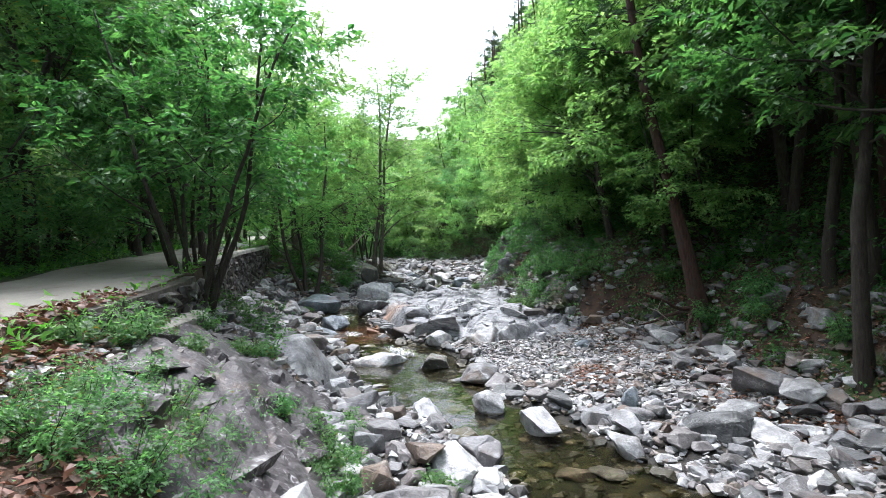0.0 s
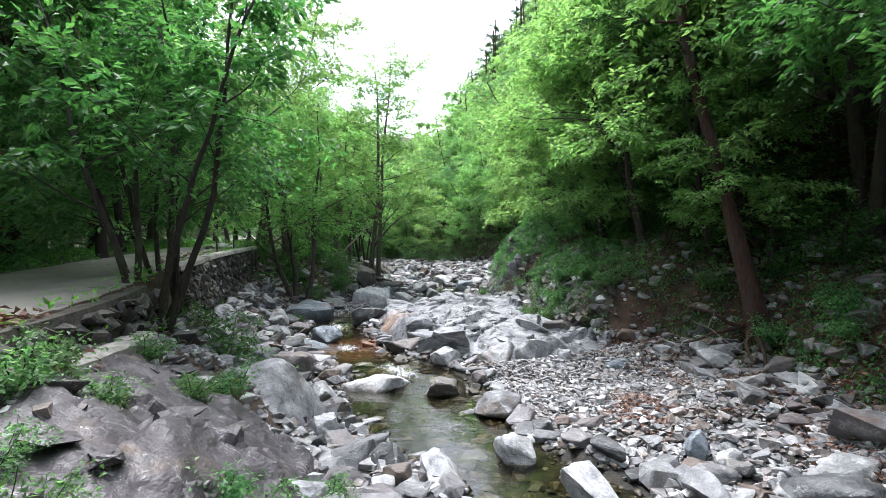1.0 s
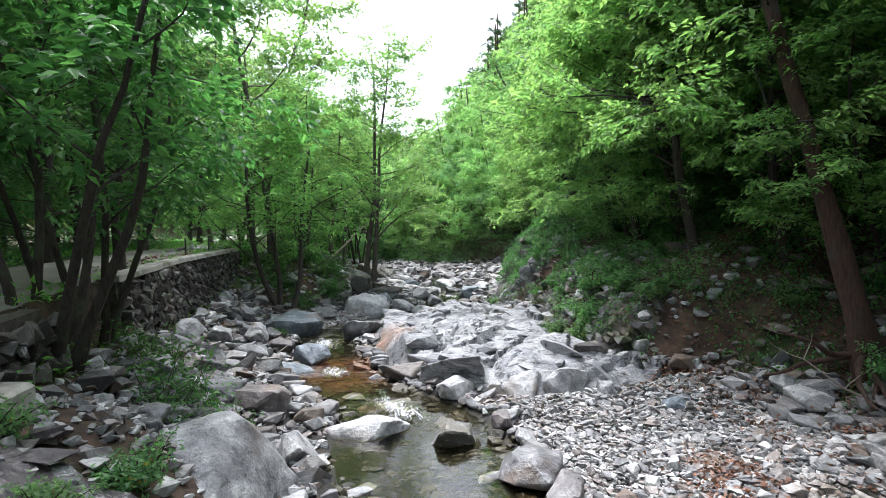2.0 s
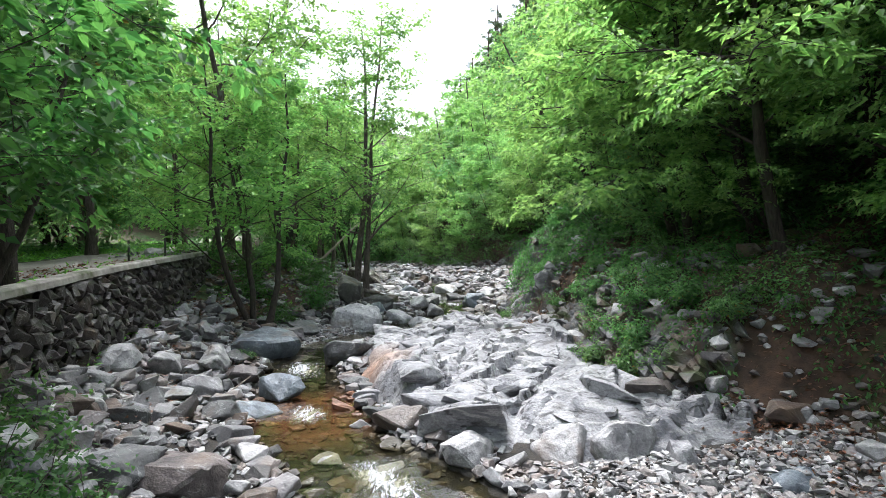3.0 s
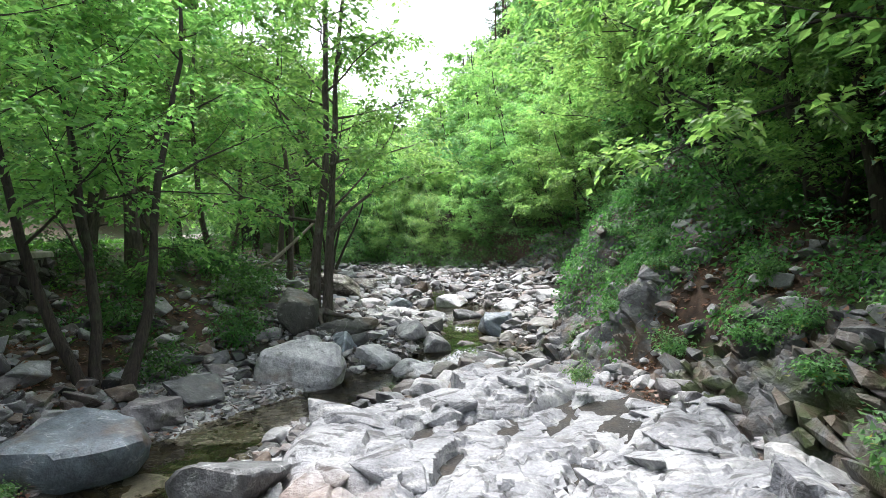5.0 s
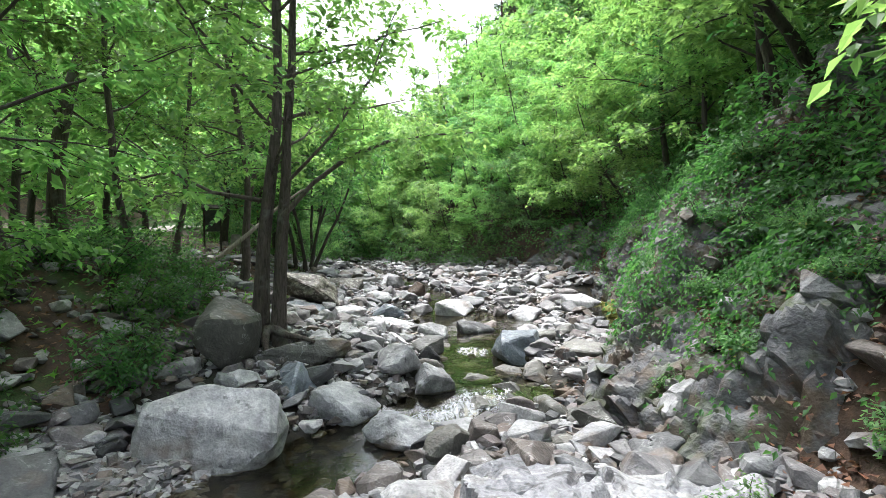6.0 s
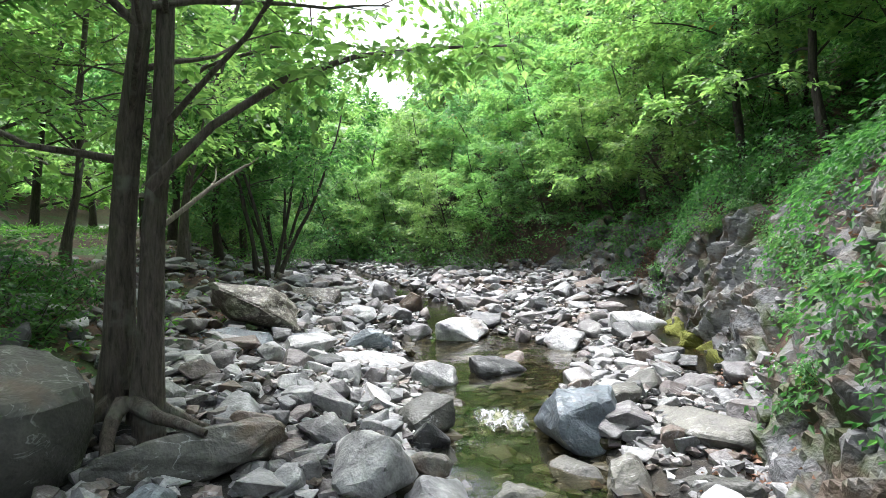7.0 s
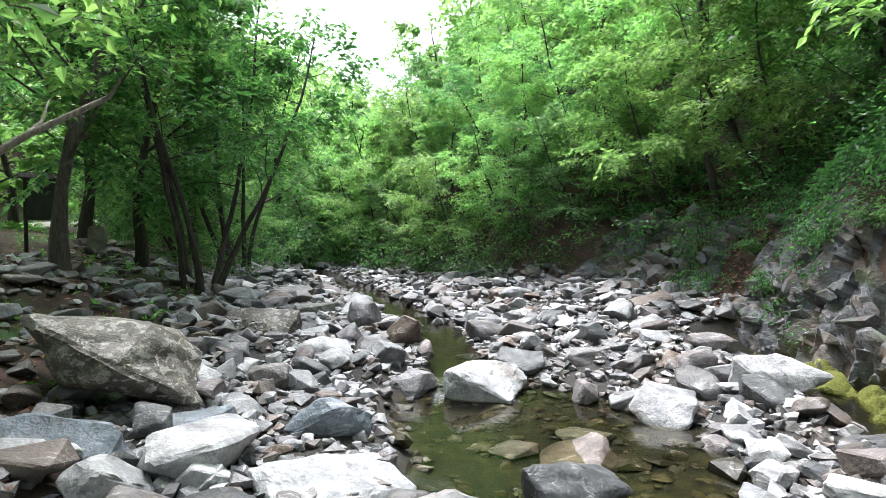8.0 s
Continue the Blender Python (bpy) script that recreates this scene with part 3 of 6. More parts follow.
boulder(3.8, 13.9, 0.12, 1.0, 0.7, 0.55, 12, 7, m_blue_stone, "flat blue-grey slab at the edge of the gravel bar")
boulder(1.15, 14.95, 0.36, 0.95, 0.8, 0.95, 12, 3, m_mid_stone, "smooth water-worn grey rock at the outcrop's end", (-24, 6))
boulder(1.95, 14.75, 0.42, 0.95, 0.8, 1.0, 160, 6, m_mid_stone, "smooth grooved grey rock rising over the gravel bar", (-26, -4))
boulder(2.62, 14.5, 0.24, 0.42, 0.6, 0.8, 20, 1, m_mid_stone, "narrow upright grey rock at the outcrop's end", (-10, 0))
# left bar below the wall
boulder(-5.15, 21.8, 0.80, 1.75, 1.15, 1.0, 10, 9, m_blue_stone, "large smooth blue-grey boulder on the stony bank")
boulder(-4.0, 17.6, 0.08, 0.85, 0.7, 0.7, 30, 0, m_blue_stone)
boulder(-5.0, 16.7, 0.2, 0.95, 0.8, 0.8, 70, 8)
boulder(-4.3, 16.2, 0.05, 0.8, 0.7, 0.7, 70, 5)
boulder(-6.4, 18.8, 0.8, 0.75, 0.6, 0.6, 15, 4)
boulder(-3.9, 18.6, 0.3, 0.95, 0.6, 0.6, 160, 6, m_blue_stone)
boulder(-5.3, 18.0, 0.45, 0.9, 0.7, 0.6, 40, 7)
boulder(-5.7, 19.7, 0.75, 1.0, 0.7, 0.7, 120, 3)
boulder(-5.0, 23.4, 0.6, 0.9, 0.7, 0.6, 20, 1)
boulder(-6.6, 21.5, 1.1, 0.8, 0.6, 0.6, 80, 5)
boulder(-4.8, 24.4, 0.65, 1.0, 0.8, 0.6, 45, 8)
# the pale whale-backed boulder and the cascade
boulder(-3.4, 25.9, 1.02, 1.8, 1.15, 1.15, 14, 7, m_pale_stone, "long pale boulder with a ridge, smoothed by water", (0, -6))
boulder(-2.0, 27.5, 0.66, 1.5, 1.3, 0.9, 60, 0, m_pale_stone, "broad pale cracked slab beside the cascade")
boulder(-1.1, 26.3, 0.46, 1.1, 0.8, 0.6, 170, 3, m_pale_stone)
boulder(-2.95, 27.5, 0.9, 0.9, 0.9, 0.8, 70, 6, m_blue_stone)
boulder(0.05, 27.4, 0.36, 0.75, 0.6, 0.5, 20, 4, m_dark_stone, "dark wet stone in the cascade")
boulder(0.5, 27.6, 0.34, 0.5, 0.45, 0.4, 80, 7, m_dark_stone, "small dark wet stone in the cascade")
boulder(1.75, 28.3, 0.64, 0.85, 0.7, 0.65, 120, 0, m_dark_stone, "dark wet stone with a mossy foot in the cascade")
boulder(-0.75, 28.05, 0.74, 0.9, 0.8, 0.95, 20, 4, m_mid_stone, "upright grey boulder beside the cascade")
boulder(0.15, 28.6, 0.42, 0.7, 0.6, 0.5, 60, 2, m_dark_stone)
boulder(-0.7, 25.0, 0.2, 0.65, 0.55, 0.5, 0, 8)
boulder(0.98, 29.8, 0.98, 1.2, 1.05, 1.0, 30, 1, m_blue_stone, "rounded blue-grey boulder veined with white")
boulder(1.2, 28.6, 0.62, 0.75, 0.7, 0.65, 10, 5, m_dark_stone)
boulder(1.9, 29.6, 0.75, 0.9, 0.75, 0.6, 50, 6, m_dark_stone)
boulder(-1.35, 30.7, 0.82, 1.0, 0.8, 0.8, 100, 8, m_pale_stone)
boulder(-0.75, 32.2, 0.8, 0.8, 0.7, 0.6, 0, 7)
boulder(0.35, 32.8, 0.75, 1.0, 0.6, 0.6, 15, 0)
boulder(2.9, 31.1, 0.75, 1.0, 0.8, 0.6, 30, 3)
boulder(-3.95, 27.75, 1.92, 1.05, 0.95, 1.25, 30, 9, m_dark_stone, "dark rounded boulder under the trees")
boulder(-2.9, 28.35, 1.12, 1.7, 0.65, 0.5, 20, 6, m_dark_stone, "long flat dark stone at the tree's foot")
boulder(2.4, 25.4, ground_at(2.4, 25.4) + 0.3, 1.35, 0.95, 0.7, 15, 6, m_mid_stone, "pale flat-topped rock slab on the mossy bank", (0, -8))
# upper pool
boulder(-4.1, 33.7, 1.98, 1.95, 1.2, 0.8, 172, 4, m_spotted, "tilted lichen-spotted slab on the bank", (6, -17))
boulder(-4.1, 32.6, 1.35, 1.4, 0.9, 0.75, 10, 7, m_blue_stone, "smooth grey boulder below the tilted slab")
boulder(-3.2, 33.4, 1.1, 0.9, 0.7, 0.6, 40, 1, m_blue_stone)
boulder(-4.0, 37.5, 1.6, 1.65, 1.0, 0.9, 5, 8, m_spotted)
boulder(-2.0, 33.8, 1.1, 0.95, 0.7, 0.6, 160, 5, m_blue_stone)
boulder(-1.75, 32.7, 0.92, 1.35, 1.0, 0.75, 25, 0, m_pale_stone, "big pale boulder at the edge of the pool")
boulder(-0.1, 35.7, 0.98, 1.25, 0.8, 0.6, 178, 6, m_pale_stone, "pale flat-topped boulder above the small fall")
boulder(-1.2, 35.9, 0.85, 0.9, 0.6, 0.5, 20, 3)
boulder(-1.65, 37.1, 1.15, 1.05, 0.7, 0.6, 0, 2)
boulder(-2.65, 36.9, 1.2, 0.95, 0.7, 0.55, 30, 7, m_pale_stone)
boulder(1.7, 36.8, 0.95, 1.05, 0.6, 0.5, 15, 1)
boulder(2.9, 36.4, 0.95, 0.8, 0.7, 0.6, 0, 4)
boulder(2.85, 34.2, 0.75, 0.85, 0.7, 0.6, 60, 8, m_pale_stone)
boulder(3.45, 33.4, 0.72, 0.9, 0.7, 0.5, 140, 0)
boulder(2.2, 35.3, 0.75, 0.8, 0.6, 0.5, 100, 5)
boulder(0.9, 34.3, 0.42, 0.7, 0.6, 0.3, 0, 3, m_dark_stone, "flat brown stone under the water")
boulder(3.8, 37.3, 0.95, 0.9, 0.7, 0.6, 70, 2)
boulder(-3.4, 39.5, 1.5, 1.2, 0.8, 0.8, 30, 1, m_dark_stone)
boulder(0.3, 39.0, 1.15, 1.0, 0.7, 0.6, 30, 0)
boulder(1.8, 40.5, 1.2, 1.0, 0.8, 0.6, 80, 7, m_pale_stone)


def bed_points(rng, count, y0, y1, lo=-0.1, hi=1.1):
    y = rng.uniform(y0, y1, count)
    x = toe_left(y) + rng.uniform(lo, hi, count) * (toe_right(y) - toe_left(y))
    return x, y


def in_outcrop(x, y):
    """Whether a place lies on the bare rock in mid-stream."""
    return (y > 14.4) & (y < 23.6) & (x > stream_x(y) + stream_w(y) + 0.75) & (x < toe_right(y) - 0.1)


def in_side_pool(x, y):
    return (y > 31.4) & (y < 38.0) & (np.abs(x - toe_right(y) + 0.3) < 0.6)


def clear_of(x, y, margin=0.0):
    ok = np.ones(len(x), bool)
    for px, py, pr in placed:
        ok &= (x - px) ** 2 + (y - py) ** 2 > (pr * 0.85 + margin) ** 2
    return ok


stone_meshes = [mesh_from("stone", p, f, m_boulder, True, 24) for p, f in STONES]
wet_meshes = [mesh_from("stone", p, f, m_dark_stone, True, 24) for p, f in STONES]
rng = np.random.default_rng(11)
sx, sy = bed_points(rng, 1500, 5.5, 44, -0.06, 1.02)
bar = ((sy > 9.3) & (sy < 14.5) & (sx > stream_x(sy) + stream_w(sy) + 0.5) & (rng.random(len(sx)) < 0.96))
keep = clear_of(sx, sy, 0.2) & ~in_side_pool(sx, sy) & ~in_outcrop(sx, sy) & ~bar & ~((np.abs(sx - stream_x(sy)) < stream_w(sy) * 1.0) & (rng.random(len(sx)) < 0.93))
keep &= ~((sy > 23.0) & (sy < 25.3) & (sx > -5.7) & (sx < -2.8))
count = 0
for x, y in zip(sx[keep], sy[keep]):
    if count >= 285:
        break
    s = min(1.0, 0.36 * (1.0 + rng.exponential(0.55)))
    if any((x - px) ** 2 + (y - py) ** 2 < (0.7 * (pr + s * 0.4)) ** 2 for px, py, pr in placed[60:]):
        continue
    hgt = s * rng.uniform(0.45, 0.75)
    wet_place = 25.3 < y < 31.0 and -0.9 < x < 2.4
    ob = new("stone", (wet_meshes if wet_place else stone_meshes)[int(rng.integers(len(stone_meshes)))])
    ob.matrix_world = pose(x, y, ground_at(x, y) + hgt * 0.22, rng.uniform(-14, 14), rng.uniform(-14, 14), rng.uniform(0, 360)) @ Matrix.Diagonal((s * rng.uniform(0.9, 1.4), s * rng.uniform(0.7, 1.0), hgt, 1))
    placed.append((x, y, s * 0.5))
    tagged(ob, "grey stream stone lying in the gravel bed", "stone", "stones of the stream bed")
    count += 1


def scatter(shapes, xs, ys, sizes, rng, flat=(0.45, 0.8), sink=0.2, lift=None):
    """Many rocks joined into one mesh."""
    V, F, base = [], [], 0
    zs = height(xs, ys) if lift is None else lift
    turns = rng.uniform(0, 2 * math.pi, len(xs))
    for x, y, z, s, a in zip(xs, ys, zs, sizes, turns):
        p, f = shapes[int(rng.integers(len(shapes)))]
        q = p * np.array([s * rng.uniform(0.85, 1.4), s * rng.uniform(0.7, 1.0), s * rng.uniform(*flat)])
        b = rng.uniform(-0.3, 0.3)
        q = np.stack([q[:, 0] * math.cos(b) + q[:, 2] * math.sin(b), q[:, 1], -q[:, 0] * math.sin(b) + q[:, 2] * math.cos(b)], 1)
        q = np.stack([q[:, 0] * math.cos(a) - q[:, 1] * math.sin(a) + x, q[:, 0] * math.sin(a) + q[:, 1] * math.cos(a) + y, q[:, 2] + z + s * sink], 1)
        V.append(q)
        F.append(np.array(f) + base)
        base += len(q)
    return np.concatenate(V), np.concatenate(F)


cx, cy = bed_points(rng, 12800, 5.0, 56, -0.1, 1.06)
keep = clear_of(cx, cy, -0.02) & ~in_side_pool(cx, cy) & ~in_outcrop(cx, cy) & ~((np.abs(cx - stream_x(cy)) < stream_w(cy) * 1.05) & (rng.random(len(cx)) < 0.985))
keep &= ~((cy > 23.3) & (cy < 25.4) & (cx > -5.4) & (cx < -2.9) & (rng.random(len(cx)) < 0.92))
keep &= ~((cy > 9.6) & (cy < 14.4) & (cx > stream_x(cy) + stream_w(cy) + 0.5) & (cx < 4.6) & (rng.random(len(cx)) < np.where(cy > 11.2, 0.985, 0.85)))
keep &= ~((cx < toe_left(cy)) & (cy < 9.8))
bank_y = np.r_[rng.uniform(23, 44, 1500), rng.uniform(10.5, 23, 1300)]
right_y = rng.uniform(5, 27, 1300)
bank_x = toe_left(bank_y) - np.where(bank_y > 23, 4.4, np.clip(toe_left(bank_y) - road_x(bank_y) - 0.3, 0.2, 3.0)) * rng.random(2800) ** 1.2
cx, cy = np.r_[cx[keep], bank_x, toe_right(right_y) + 2.8 * rng.random(1300) ** 1.4], np.r_[cy[keep], bank_y, right_y]
cs = np.clip(0.115 * (1 + rng.exponential(0.8, len(cx))), 0, 0.55)
large = cs > 0.27
v, f = scatter(COBBLES, cx[large], cy[large], cs[large], rng)
v2, f2 = scatter(PEBBLES, cx[~large], cy[~large], cs[~large], rng)
v, f = np.concatenate([v, v2]), np.concatenate([f, f2 + len(v)])
tagged(new("cobbles", mesh_from("cobbles", v, f, m_cobble, False)), "loose grey and brown cobbles covering the stream bed", "cobbles", kind="stuff")
px_, py_ = bed_points(rng, 19000, 4.5, 42, -0.05, 1.05)
fine_bar = (py_ > 11.0) & (py_ < 14.4) & (px_ > stream_x(py_) + stream_w(py_) + 0.4) & (px_ < 4.4)
keep = ~(fine_bar & (rng.random(len(px_)) < 0.85)) & ~in_side_pool(px_, py_) & ~in_outcrop(px_, py_) & (np.abs(px_ - stream_x(py_)) > stream_w(py_) * 1.08)
qy = np.r_[rng.uniform(8.6, 14.6, 6000), rng.uniform(10.8, 14.6, 4500)]
qx = stream_x(qy) + stream_w(qy) + np.r_[rng.uniform(0.3, 5.2, 6000), rng.uniform(0.2, 4.0, 4500)]
px_, py_ = np.concatenate([px_[keep], qx]), np.concatenate([py_[keep], qy])
soil_y = rng.uniform(4.0, 23.0, 2600)
soil_x = road_x(soil_y) + 0.3 + (toe_left(soil_y) - road_x(soil_y)) * rng.random(2600)
px_, py_ = np.concatenate([soil_x, px_]), np.concatenate([soil_y, py_])
ny = rng.uniform(23.0, 25.4, 4200)
nx = rng.uniform(-5.7, -2.9, 4200) - 0.3 * (ny - 24)
px_, py_ = np.concatenate([nx, px_]), np.concatenate([ny, py_])
v, f = scatter(GRIT, px_, py_, np.clip(np.where(np.arange(len(px_)) < len(px_) - 10500, 0.08, 0.046) * (1 + rng.exponential(0.6, len(px_))), 0, 0.22), rng, (0.5, 0.8), 0.15)
tagged(new("gravel", mesh_from("gravel", v, f, m_gravel, False)), "pale gravel bar and pebbles between the stones", "gravel", kind="stuff")
# the bed goes on downstream, below the start of the path
low_rng = np.random.default_rng(13)
dx, dy = bed_points(low_rng, 2600, -9, 5.2, -0.05, 1.03)
off_stream = np.abs(dx - stream_x(dy)) > stream_w(dy) * 0.95
v, f = scatter(COBBLES, dx[off_stream], dy[off_stream], np.clip(0.14 * (1 + low_rng.exponential(0.8, off_stream.sum())), 0, 0.6), low_rng)
tagged(new("cobbles", mesh_from("cobbles", v, f, m_cobble, False)), "loose grey cobbles of the bed further downstream", "cobbles", kind="stuff")
uy = rng.uniform(6.5, 36.5, 2600)
ux = stream_x(uy) + rng.uniform(-1.05, 1.05, 2600) * stream_w(uy)
us = 0.09 * (1 + rng.exponential(0.8, 2600))
v, f = scatter(PEBBLES, ux, uy, us, rng, (0.5, 0.7), 0.05)
tagged(new("sunken_stones", mesh_from("sunken_stones", v, f, m_sunken, False)), "olive algae-covered stones on the bottom of the stream", "stones", kind="stuff")


# ---- bedrock ----
def fractured(u, v, cell, rng, tilt, step):
    """Blocks of rock split by cracks: the height over a plane, in metres."""
    lo_u, hi_u, lo_v, hi_v = u.min() - cell, u.max() + cell, v.min() - cell, v.max() + cell
    n_seed = int((hi_u - lo_u) * (hi_v - lo_v) / cell ** 2) + 4
    su, sv = rng.uniform(lo_u, hi_u, n_seed), rng.uniform(lo_v, hi_v, n_seed)
    hs, ta, tb = rng.normal(0, step, n_seed), rng.normal(0, tilt, n_seed), rng.normal(0, tilt, n_seed)
    shape = u.shape
    u, v = u.ravel(), v.ravel()
    wu = u + fbm(u + 9, v, cell * 0.6, 3, 71) * cell * 0.5
    wv = v + fbm(u, v + 9, cell * 0.6, 3, 72) * cell * 0.5
    best = np.zeros(len(u))
    crack = np.zeros(len(u))
    for a in range(0, len(u), 20000):
        d = np.hypot(wu[a:a + 20000, None] - su, (wv[a:a + 20000, None] - sv) * 1.0)
        near = np.argpartition(d, 5, axis=1)[:, :5]
        dn = np.take_along_axis(d, near, 1)
        top = hs[near] + ta[near] * (wu[a:a + 20000, None] - su[near]) + tb[near] * (wv[a:a + 20000, None] - sv[near]) - 0.7 * step * (dn / cell) ** 2
        two = np.sort(top, axis=1)[:, -2:]
        best[a:a + 20000] = two[:, 1]
        crack[a:a + 20000] = np.exp(-(two[:, 1] - two[:, 0]) / (0.16 * step))
    total = best - crack * step * 0.9
    return (total - np.median(total)).reshape(shape)


rng = np.random.default_rng(21)
# bare rock in mid-stream
oy, ot = np.arange(14.2, 24.6, 0.045), np.linspace(0, 1, 150)
OT, OY = np.meshgrid(ot, oy, indexing="ij")
x_a = stream_x(OY) + stream_w(OY) + 0.05 + fbm(OY, OY * 0.2, 1.1, 3, 81) * 0.5
x_b = toe_right(OY) + 0.35
OX = x_a + (x_b - x_a) * OT
crest = np.interp(OY, (14.2, 14.9, 15.6, 18, 20.5, 22.6, 23.8, 24.6), (-0.5, 0.15, 0.32, 0.46, 0.56, 0.70, 0.48, -0.2))
skirt = ease(OT / 0.2) * ease((1.02 - OT) / 0.1) * ease((OY - 14.2) / 0.5) * ease((24.6 - OY) / 0.9)
sw_u, sw_v = OX * 0.8 - OY * 0.6, OX * 0.6 + OY * 0.8
relief = fractured(sw_u, sw_v * 0.6, 1.3, rng, 0.15, 0.15) + fractured(sw_u, sw_v * 0.5, 0.6, rng, 0.15, 0.075) + fractured(sw_u, sw_v * 0.6, 0.26, rng, 0.13, 0.022) + fbm(OX, OY, 0.25, 4, 85) * 0.03 - 0.02
ramp_up = 0.25 * (OT - 0.4)
OZ = water_z(OY) - 0.45 + (crest - water_z(OY) + 0.45) * skirt + (relief + ramp_up) * (0.25 + 0.75 * skirt)


def rock_blocks(parent, r, xs, ys, zs, sizes, material, turn, flat=(0.3, 0.55), sway=18, dip=0, worn=False):
    """Blocks that stand out of the bedrock, each a part of it."""
    shapes = [mesh_from("rock_block", p, f, material, worn, 30 if worn else 0) for p, f in (SLABS if worn else BLOCKS)]
    for x, y, z, s in zip(xs, ys, zs, sizes):
        ob = new("rock_block", shapes[int(r.integers(len(shapes)))])
        ob.parent = parent
        high = s * r.uniform(*flat)
        ob.matrix_basis = pose(x, y, z - high * (0.16 if worn else 0.05), dip + r.uniform(-sway, sway), r.uniform(-sway, sway), turn + r.normal(0, 16)) @ Matrix.Diagonal((s * r.uniform(1.0, 1.6), s * r.uniform(0.6, 0.9), high, 1))


main_rock = tagged(new("rock_outcrop", mesh_from("rock_outcrop", np.stack([OX.ravel(), OY.ravel(), OZ.ravel()], 1), grid_faces(len(ot), len(oy)), m_bedrock, True, 30)),
       "bare pale grey fractured bedrock with a rust-stained edge in mid-stream", "rock outcrop")
pick = rng.integers(0, OX.size, 900)
keep = (skirt.ravel()[pick] > 0.55)
pick = pick[keep][:85]
rock_blocks(main_rock, rng, OX.ravel()[pick], OY.ravel()[pick], OZ.ravel()[pick], np.clip(0.26 * (1 + rng.exponential(0.8, len(pick))), 0, 1.1), m_bedrock, -38, (0.35, 0.6), 20, worn=True)


def rock_body(name, y0, y1, section, material, label, cell=0.8, step=0.12, seed=1, fine=0.05, rows_n=80, strata=0.1, relief=1.0):
    """Bedrock along the bank: section(y) gives points across, from the foot to the top."""
    r = np.random.default_rng(seed)
    ys = np.arange(y0, y1, fine)
    P = []
    for y in ys:
        pts = np.array(section(y), float)
        seg = np.r_[0, np.cumsum(np.hypot(np.diff(pts[:, 0]), np.diff(pts[:, 1])))]
        s = np.linspace(0, seg[-1], rows_n)
        P.append(np.stack([np.interp(s, seg, pts[:, 0]), np.full(rows_n, y), np.interp(s, seg, pts[:, 1])], 1))
    P = np.array(P).transpose(1, 0, 2)
    du, dv = np.gradient(P, axis=0), np.gradient(P, axis=1)
    nr = np.cross(du, dv)
    nr /= np.linalg.norm(nr, axis=2)[:, :, None] + 1e-9
    if nr[:, :, 2].mean() < 0:
        nr = -nr
    S = np.cumsum(np.linalg.norm(du, axis=2), axis=0)
    rel = fractured(S * 0.8 + P[:, :, 1] * 0.5, P[:, :, 1] - 0.4 * S, cell, r, 0.14, step * 0.8) + fractured(S, P[:, :, 1] * 1.3, cell * 0.4, r, 0.16, step * 0.35) - 0.1
    rel += fbm(S, P[:, :, 1], 0.3, 4, seed + 90) * 0.09
    if strata > 0.2:
        rel = -0.75 * np.abs(fbm(P[:, :, 1] + S * 0.25, S * 0.4, 0.8, 4, seed + 91)) + 0.3 * fbm(P[:, :, 1], S, 0.35, 3, seed + 92) + 0.2
    lay = P[:, :, 1] * 0.8 + S * 0.55 + fbm(S, P[:, :, 1], 1.2, 3, seed + 95) * 0.5
    rel += strata * (1.1 * (lay / 0.34 - np.floor(lay / 0.34)) + 0.7 * value_noise(lay / 0.11, S * 0.4, seed))
    fade = np.minimum(ease(np.linspace(0, 1, rows_n) / 0.12)[:, None], ease((1 - np.linspace(0, 1, rows_n)) / 0.12)[:, None])
    fade = fade * (ease((ys - y0) / 0.5) * ease((y1 - ys) / 0.5))[None, :]
    rel = rel * relief
    P = P + nr * (rel * (0.3 + 0.7 * fade))[:, :, None]
    P[:, :, 2] -= (1 - fade) * 0.25 + (1 - ease((ys - y0) / 0.9) * ease((y1 - ys) / 0.9))[None, :] * 1.0
    return tagged(new(name, mesh_from(name, P.reshape(-1, 3), grid_faces(rows_n, len(ys)), material, True, 30)), label, "rock outcrop")


def following(*steps, side=1):
    """A section that follows the bank's ground: pairs of distance from the toe and height above the ground."""
    def section(y):
        toe = float(toe_right(y)) if side > 0 else float(toe_left(y))
        xs = np.array([toe + side * d for d, _ in steps])
        zs = height(xs, np.full(len(xs), y)) + np.array([a for _, a in steps])
        return list(zip(xs, zs))
    return section


def bank_rock(y0, y1, steps, material, label, seed, blocks, size, turn, side=1, cell=0.7, step=0.12, up=0.2, dip=0):
    ob = rock_body("rock_outcrop", y0, y1, following(*steps, side=side), material, label, cell, step, seed, strata=0.03 if side < 0 else (0.22 if material is m_cliff else 0.12), relief=0.45 if side < 0 else 1.0)
    r = np.random.default_rng(seed + 500)
    ys = r.uniform(y0 + 0.5, y1 - 0.5, blocks)
    reach_d = np.array([d for d, _ in steps])
    ds = r.uniform(reach_d[1], reach_d[-2], blocks)
    xs = (toe_right(ys) if side > 0 else toe_left(ys)) + side * ds
    zs = height(xs, ys) + np.interp(ds, reach_d, [a for _, a in steps]) + up * r.random(blocks) - 0.05
    rock_blocks(ob, r, xs, ys, zs, np.clip(size * (1 + r.exponential(0.5, blocks)), 0, size * 1.9), material, turn, (0.3, 0.5), 12, dip)
    return ob


